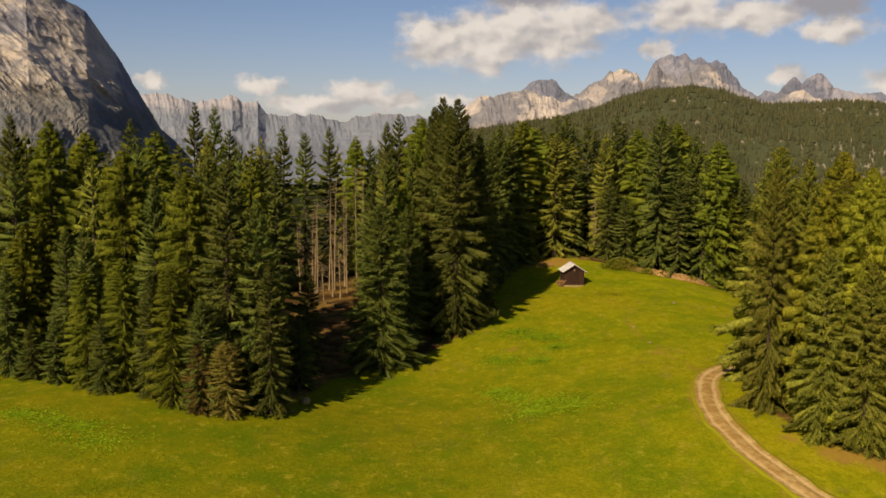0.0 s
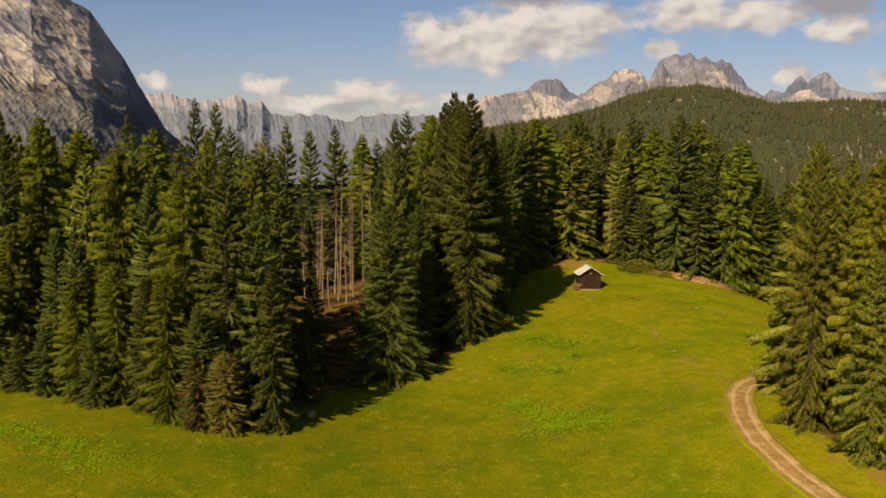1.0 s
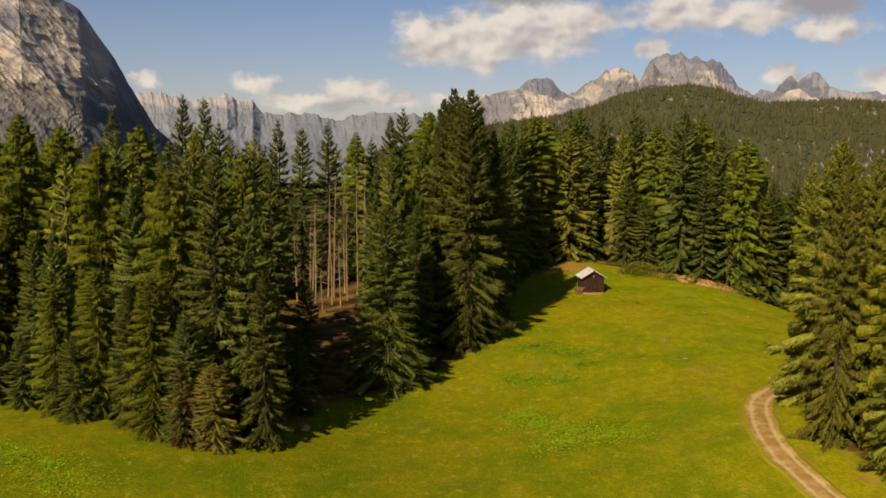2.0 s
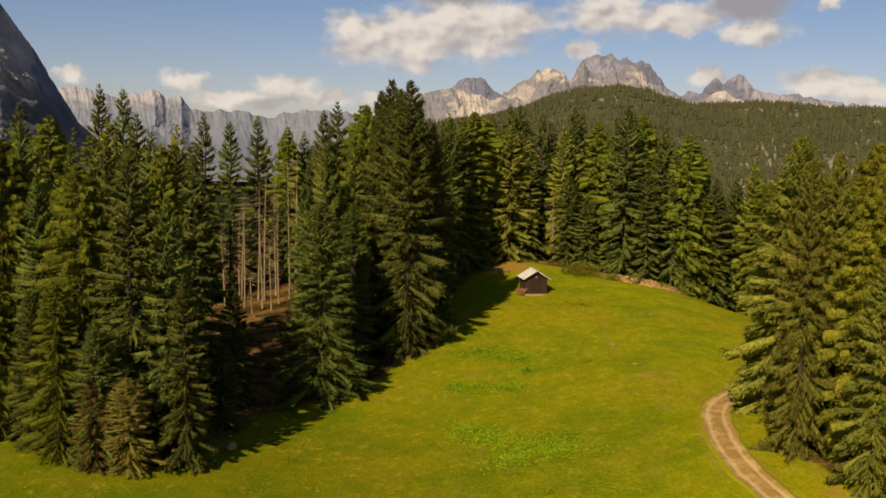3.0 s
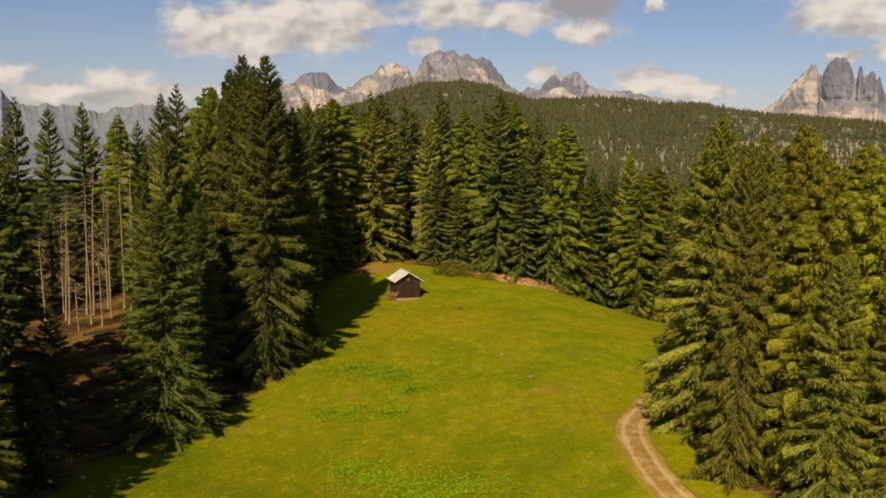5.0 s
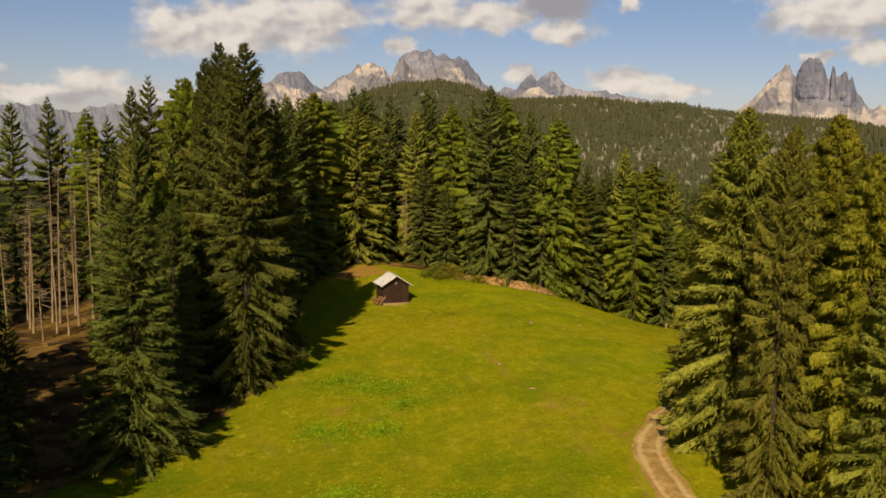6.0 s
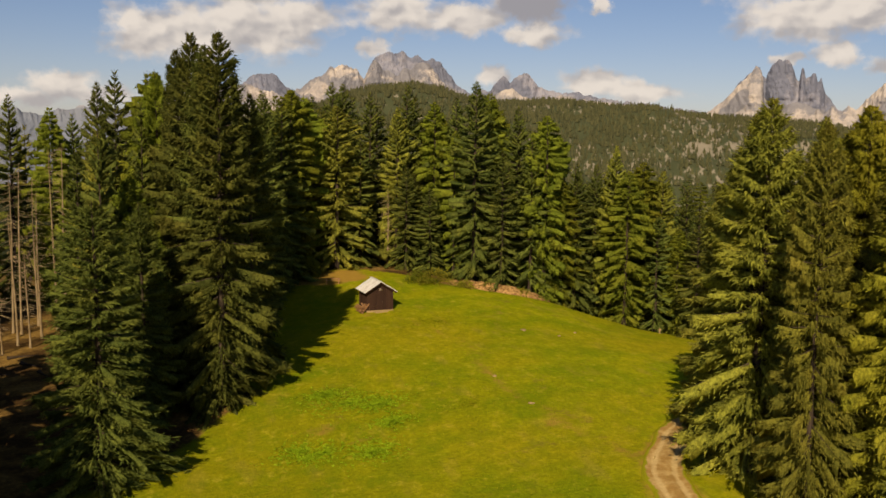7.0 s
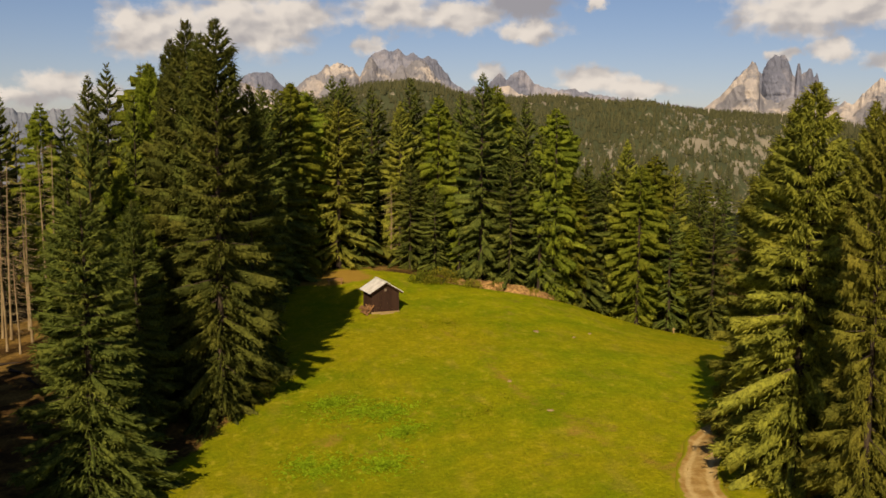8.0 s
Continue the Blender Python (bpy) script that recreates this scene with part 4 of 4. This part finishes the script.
def build_hut():
    hut = tagged(new("wooden_hut"), "small dark brown wooden hut with pale sheet-metal gable roof", "hut")
    hut.matrix_world = pose(20.3, 136.6, land_at(20.3, 136.0) - 0.05, 0, 0, 5)
    w, d, eave, top = 1.45, 2.9, 2.45, 3.35
    plank("plinth", hut, -w - 0.12, w + 0.12, -0.14, d + 0.1, -0.5, 0.2, stone, None, "pale stone plinth", 0.03)
    # walls of upright boards
    rng = random.Random(2)
    boards = 12
    for k in range(boards):
        x0, x1 = -w + 2 * w * k / boards, -w + 2 * w * (k + 1) / boards - 0.012
        mid = (x0 + x1) / 2
        rise = eave + (top - eave) * (1 - abs(mid) / w) - 0.12
        plank("board", hut, x0, x1, 0, 0.03 + rng.uniform(0, 0.012), 0.2, rise, dark_wood)
        plank("board", hut, x0, x1, d - 0.04, d, 0.2, rise, dark_wood)
        y0, y1 = d * k / boards, d * (k + 1) / boards - 0.012
        plank("board", hut, -w - 0.03, -w + rng.uniform(0, 0.012), max(y0, 0.05), min(y1, d - 0.05), 0.2, eave - 0.05, dark_wood)
        plank("board", hut, w - rng.uniform(0, 0.012), w + 0.03, max(y0, 0.05), min(y1, d - 0.05), 0.2, eave - 0.05, dark_wood)
    for x in (-w, w):
        for y in (-0.03, d - 0.06):
            plank("corner_post", hut, x - 0.07, x + 0.07, y, y + 0.1, 0.2, eave, dark_wood)
    door = plank("door", hut, -0.45, 0.4, -0.03, 0.0, 0.22, 2.0, dark_wood)
    plank("lintel", hut, -0.55, 0.5, -0.05, 0.0, 2.0, 2.1, dark_wood)
    plank("door_handle", door, 0.25, 0.32, -0.07, -0.03, 1.05, 1.12, grey_wood)
    plank("gable_hatch", hut, -0.12, 0.12, -0.035, 0.0, 2.35, 2.62, grey_wood, None, "small pale hatch in the gable")
    slope = math.atan2(top - eave, w)
    long = (w + 0.42) / math.cos(slope)
    for name, sign in (("roof_slope", -1), ("roof_slope", 1)):
        bm = bmesh.new()
        m = Matrix.Translation((0, 0, top)) @ Matrix.Rotation(sign * slope, 4, "Y")
        strips = 6
        for k in range(strips):
            y0 = -0.38 + (d + 0.7) * k / strips
            box(bm, min(0, sign * long), max(0, sign * long), y0, y0 + (d + 0.7) / strips - 0.015, 0.0, 0.045, m)
            box(bm, min(0, sign * long), max(0, sign * long), y0 - 0.02, y0 + 0.025, 0.02, 0.075, m)
        part(name, bm, roof_sheet, hut, "weathered pale sheet-metal roof")
        for y in (-0.34, d + 0.24):
            plank("bargeboard", hut, min(0, sign * long), max(0, sign * long), y, y + 0.04, -0.16, 0.0, dark_wood, m)
    plank("ridge_cap", hut, -0.12, 0.12, -0.4, d + 0.34, top + 0.02, top + 0.075, roof_sheet)
    plank("doorstep", hut, -0.7, 0.8, -0.55, -0.16, -0.3, 0.12, stone, None, "pale stone doorstep", 0.03)


build_hut()


def build_bench():
    bench = tagged(new("bench"), "plain brown weathered wooden bench on bare earth", "bench")
    bench.matrix_world = pose(17.8, 151.6, land_at(17.8, 151.6), 0, 0, -8)
    for y in (-0.18, 0.03):
        plank("seat", bench, -0.95, 0.95, y, y + 0.17, 0.42, 0.47, brown_wood)
    plank("backrest", bench, -0.95, 0.95, 0.24, 0.28, 0.55, 0.68, brown_wood)
    for x in (-0.75, 0.75):
        plank("leg", bench, x - 0.05, x + 0.05, -0.16, -0.08, -0.1, 0.42, brown_wood)
        plank("leg", bench, x - 0.05, x + 0.05, 0.2, 0.28, -0.1, 0.70, brown_wood)


build_bench()


# ---------------------------------------------------------------- dead trees in the gap
def dead_tree(x, y, h, rng):
    tree = tagged(new("dead_spruce"), "bare dead spruce trunk with broken grey twigs", "tree", "dead trees")
    tree.matrix_world = pose(x, y, land_at(x, y), rng.uniform(-1, 1), rng.uniform(-1.2, 1.2), rng.uniform(0, 360))
    ob = new("trunk", trunk_mesh("trunk", h, 0.07 + 0.003 * h, dead_bark, rng, 8, 0.3))
    ob.parent = tree
    twigs = []
    for _ in range(80):
        z, a, long = h * rng.uniform(0.22, 0.98), rng.uniform(0, 6.28), rng.uniform(0.4, 1.9)
        twigs.append(((0, 0, z), (math.cos(a) * long, math.sin(a) * long, z - long * rng.uniform(0.0, 0.4)), 0.022))
    ob = tagged(new("branchwork", sticks_mesh("branchwork", twigs, dead_bark)), kind="stuff")
    ob.parent = tree


for k, (x, y, h) in enumerate(((-18.6, 150, 18.0), (-17.6, 149, 19.0), (-21.6, 152, 13.0), (-15.2, 146, 16.0), (-14.0, 150, 20.5), (-13.0, 148, 21.0), (-12.2, 140, 15.0), (-16.3, 153, 17.5), (27.6, 163.0, 11.0), (-19.8, 144, 15.0), (-17.2, 143, 14.0), (-20.6, 147, 16.0), (-15.8, 141.5, 10.0), (-22.8, 146, 12.0), (-18.2, 139.5, 6.0))):
    dead_tree(x, y, h, np.random.default_rng(40 + k))


# ---------------------------------------------------------------- small things
def shrub(name, label, x, y, radius, height, mat, seed, count=900, leaf=0.22):
    """A low bush of many small leaves round a few stems."""
    rng = np.random.default_rng(seed)
    bush = tagged(new(name), label, "bush")
    bush.matrix_world = pose(x, y, land_at(x, y))
    a, q = rng.uniform(0, 2 * math.pi, count), rng.uniform(0, 1, count) ** 0.5
    lump = 1 + 0.25 * np.sin(3 * a + seed) + 0.15 * np.sin(7 * a)
    z = height * rng.uniform(0.02, 1, count) ** 0.8 * (1 - 0.75 * q ** 2.5)
    at = np.stack([radius * q * lump * np.cos(a), radius * q * lump * np.sin(a), z], -1)
    way = at / np.array([radius, radius, height]) + rng.normal(0, 0.5, (count, 3)) + np.array([0, 0, 0.3])
    way /= np.linalg.norm(way, axis=1)[:, None]
    flat = np.cross(way, rng.normal(0, 1, (count, 3)))
    flat /= np.linalg.norm(flat, axis=1)[:, None]
    size = leaf * rng.uniform(0.6, 1.4, count)[:, None]
    tri = np.stack([at + flat * size * 0.35, at + way * size, at - flat * size * 0.35], 1).reshape(-1, 3)
    ob = tagged(new("foliage", mesh_of("foliage", tri, np.arange(3 * count).reshape(-1, 3).tolist(), mat)), kind="stuff")
    ob.parent = bush
    stems = [((0, 0, -0.1), (radius * 0.6 * math.cos(t), radius * 0.6 * math.sin(t), height * 0.6), 0.03) for t in rng.uniform(0, 6.28, 7)]
    ob = tagged(new("stems", sticks_mesh("stems", stems, bark)), kind="stuff")
    ob.parent = bush


for k, (x, y, r, h) in enumerate(((30.2, 148.6, 2.2, 2.1), (28.3, 149.5, 1.5, 1.5), (33.6, 146.6, 1.2, 1.0), (36.4, 146.0, 1.0, 1.0), (40.6, 144.6, 0.9, 0.9), (43.5, 144.8, 1.0, 1.2))):
    shrub("bush", "rounded green bush on the bank by the forest", x, y, r, h, larch_needles if k % 2 else gold_needles, 60 + k, 900 if r > 1.3 else 420)


def build_bank():
    """A low broken edge of bare earth where the meadow meets the trees."""
    line = smooth_line([(31.2, 150.0), (33.5, 147.6), (36, 145.6), (38.5, 144.2), (41.5, 144.0), (44.5, 144.9)], 12)
    v, across = [], 9
    for k, p in enumerate(line):
        ends = math.sin(math.pi * k / (len(line) - 1)) ** 0.5
        tall = ends * (0.95 + 0.45 * noise.noise((k * 0.23, 1, 0)))
        for j in range(across):
            s = j / (across - 1)
            back = -0.4 + 2.4 * s + 0.25 * noise.noise((k * 0.4, s * 3, 2))
            up = tall * min(1, s * 2.2) - (0.15 if j in (0, across - 1) else 0) + 0.1 * noise.noise((k * 0.7, s * 6, 5))
            q = p + np.array([0.45, 0.89]) * back
            v.append((q[0], q[1], land_at(*q) + up))
    tagged(new("earth_bank", mesh_of("earth_bank", v, grid_faces(len(line), across), soil, True)), "bare reddish earth bank under the trees", kind="structure")


def soil_look(n, where):
    fine = n.noise(where, 3.0, 6.0, 0.7)
    return n.mix(n.ramp(fine, 0.35, 0.65), (0.135, 0.070, 0.025, 1), (0.400, 0.240, 0.085, 1)), fine, 0.08


soil = material("soil", soil_look, 0.95, 0.03)
build_bank()


def lump(name, label, category, x, y, sx, sy, sz, mat, seed, sink=0.3):
    bm = bmesh.new()
    bmesh.ops.create_icosphere(bm, subdivisions=2, radius=1.0)
    for vert in bm.verts:
        vert.co *= 1 + 0.35 * noise.noise(vert.co * 1.3 + Vector((seed, 0, 0))) + 0.12 * noise.noise(vert.co * 4 + Vector((0, seed, 0)))
        vert.co = Vector((vert.co.x * sx, vert.co.y * sy, vert.co.z * sz))
    me = bpy.data.meshes.new(name)
    bm.to_mesh(me)
    bm.free()
    me.materials.append(mat)
    ob = tagged(new(name, me), label, category)
    ob.matrix_world = pose(x, y, land_at(x, y) + sz * (1 - 2 * sink), 0, 0, seed * 40)
    return ob


for k, (x, y, a, b, c) in enumerate(((23.9, 110.2, 0.22, 0.16, 0.10), (32.6, 125.0, 0.42, 0.3, 0.09), (38.1, 124.4, 0.18, 0.15, 0.10), (24.3, 103.2, 0.26, 0.18, 0.08), (35.5, 122.6, 0.16, 0.15, 0.08))):
    lump("stone", "small pale stone lying in the meadow grass", "stone", x, y, a, b, c, stone, k + 1)
lump("boulder", "grey boulder in the shade of the trees", "boulder", -13.4, 88.5, 0.7, 0.5, 0.45, stone, 21)


def log(x, y, turn, long, r, mat, label, seed, tilt=0.0):
    rng = np.random.default_rng(seed)
    ob = tagged(new("log", trunk_mesh("log", long, r, mat, rng, 8, 0.1)), label, "log")
    ob.matrix_world = pose(x, y, land_at(x, y) + r * 0.8, 90 + tilt, 0, turn)


for k, (x, y, turn, long) in enumerate(((-20.5, 140, 70, 4.0), (-17.0, 137, 110, 3.2), (-15.5, 134, 40, 3.0), (-22, 144, 95, 3.6), (-13.6, 130, 20, 2.6), (-18.5, 131.0, 80, 3.0))):
    log(x, y, turn, long, 0.14, bark, "short fallen log on the forest floor", 70 + k)


def build_pile():
    pile = tagged(new("plank_pile"), "untidy pile of weathered brown planks against the hut", "planks")
    pile.matrix_world = pose(18.35, 137.0, land_at(18.35, 137.0), 0, 0, 5)
    rng = random.Random(8)
    for k in range(9):
        m = pose(rng.uniform(-0.4, 0.1), 0, 0.10 + 0.09 * k, rng.uniform(-4, 4), 8 + rng.uniform(-8, 8), rng.uniform(-14, 14))
        plank("plank", pile, -0.1, 0.1, -0.9, 0.9, -0.04, 0.04, brown_wood, m)
    for k in range(3):
        plank("plank", pile, -0.09, 0.09, -0.03, 0.03, -0.1, 1.3, brown_wood, pose(-0.2, -0.7 + 0.5 * k, 0.0, 0, 38, 0))


build_pile()
bm = bmesh.new()
box(bm, -0.1, 0.1, -0.08, 0.08, -0.3, 0.7)
box(bm, -0.22, 0.22, -0.1, 0.1, 0.45, 0.6)
soften(bm, 0.03)
me = bpy.data.meshes.new("marker_post")
bm.to_mesh(me)
bm.free()
me.materials.append(stone)
post = tagged(new("marker_post", me), "short pale post at the meadow's far edge", "post")
post.matrix_world = pose(59.5, 143.3, land_at(59.5, 143.3))


def scatter(name, label, category, spots, count, mat, leaves, size, rise, seed):
    """Low plants as one object: count tufts round the spots (x, y, radius), each of a few leaves."""
    rng = np.random.default_rng(seed)
    pick = rng.integers(0, len(spots), count)
    cx, cy, cr = np.array(spots, float)[pick].T
    a, q = rng.uniform(0, 2 * math.pi, count), np.abs(rng.normal(0, 0.85, count))
    x, y = cx + cr * q * np.cos(a) * 1.25, cy + cr * q * np.sin(a)
    keep = inside(x, y, MEADOW) > 0.3
    x, y = x[keep], y[keep]
    m = len(x) * leaves
    base = np.repeat(np.stack([x, y, land(x, y) + 0.02], -1), leaves, 0) + rng.normal(0, size * 0.25, (m, 3)) * np.array([1, 1, 0])
    t = rng.uniform(0, 2 * math.pi, m)
    way = np.stack([np.cos(t), np.sin(t), rise * rng.uniform(0.5, 1.5, m)], -1)
    way /= np.linalg.norm(way, axis=1)[:, None]
    flat = np.stack([-np.sin(t), np.cos(t), 0 * t], -1)
    long = size * rng.uniform(0.6, 1.5, m)[:, None]
    tri = np.stack([base + flat * long * 0.3, base + way * long, base - flat * long * 0.3], 1).reshape(-1, 3)
    tagged(new(name, mesh_of(name, tri, np.arange(3 * m).reshape(-1, 3).tolist(), mat)), label, category, kind="stuff")


scatter("meadow_herbs", "bright green patches of broad-leaved meadow herbs", "herbs", [(11.4, 109.6, 1.7), (13.6, 108.2, 1.2), (9.8, 112.2, 1.0), (6.6, 103.0, 1.2), (7.6, 101.8, 0.9), (11.2, 100.2, 1.3), (13.6, 104.6, 0.9), (10.2, 85.4, 2.2), (7.4, 88.4, 2.0), (12.8, 83.2, 2.0), (9.0, 82.6, 1.8), (6.2, 91.2, 1.2), (-34, 77, 2.2), (-30.5, 75.2, 1.6), (-37.5, 78.5, 1.4), (-28.0, 72.0, 2.4)],
        8200, herb_leaf, 4, 0.16, 0.35, 91)
scatter("meadow_grass", "short tufts of yellowing meadow grass", "grass", [(10, 75, 30), (20, 105, 22), (25, 130, 16), (-25, 62, 26)], 10000, grass_blade, 3, 0.13, 0.4, 92)
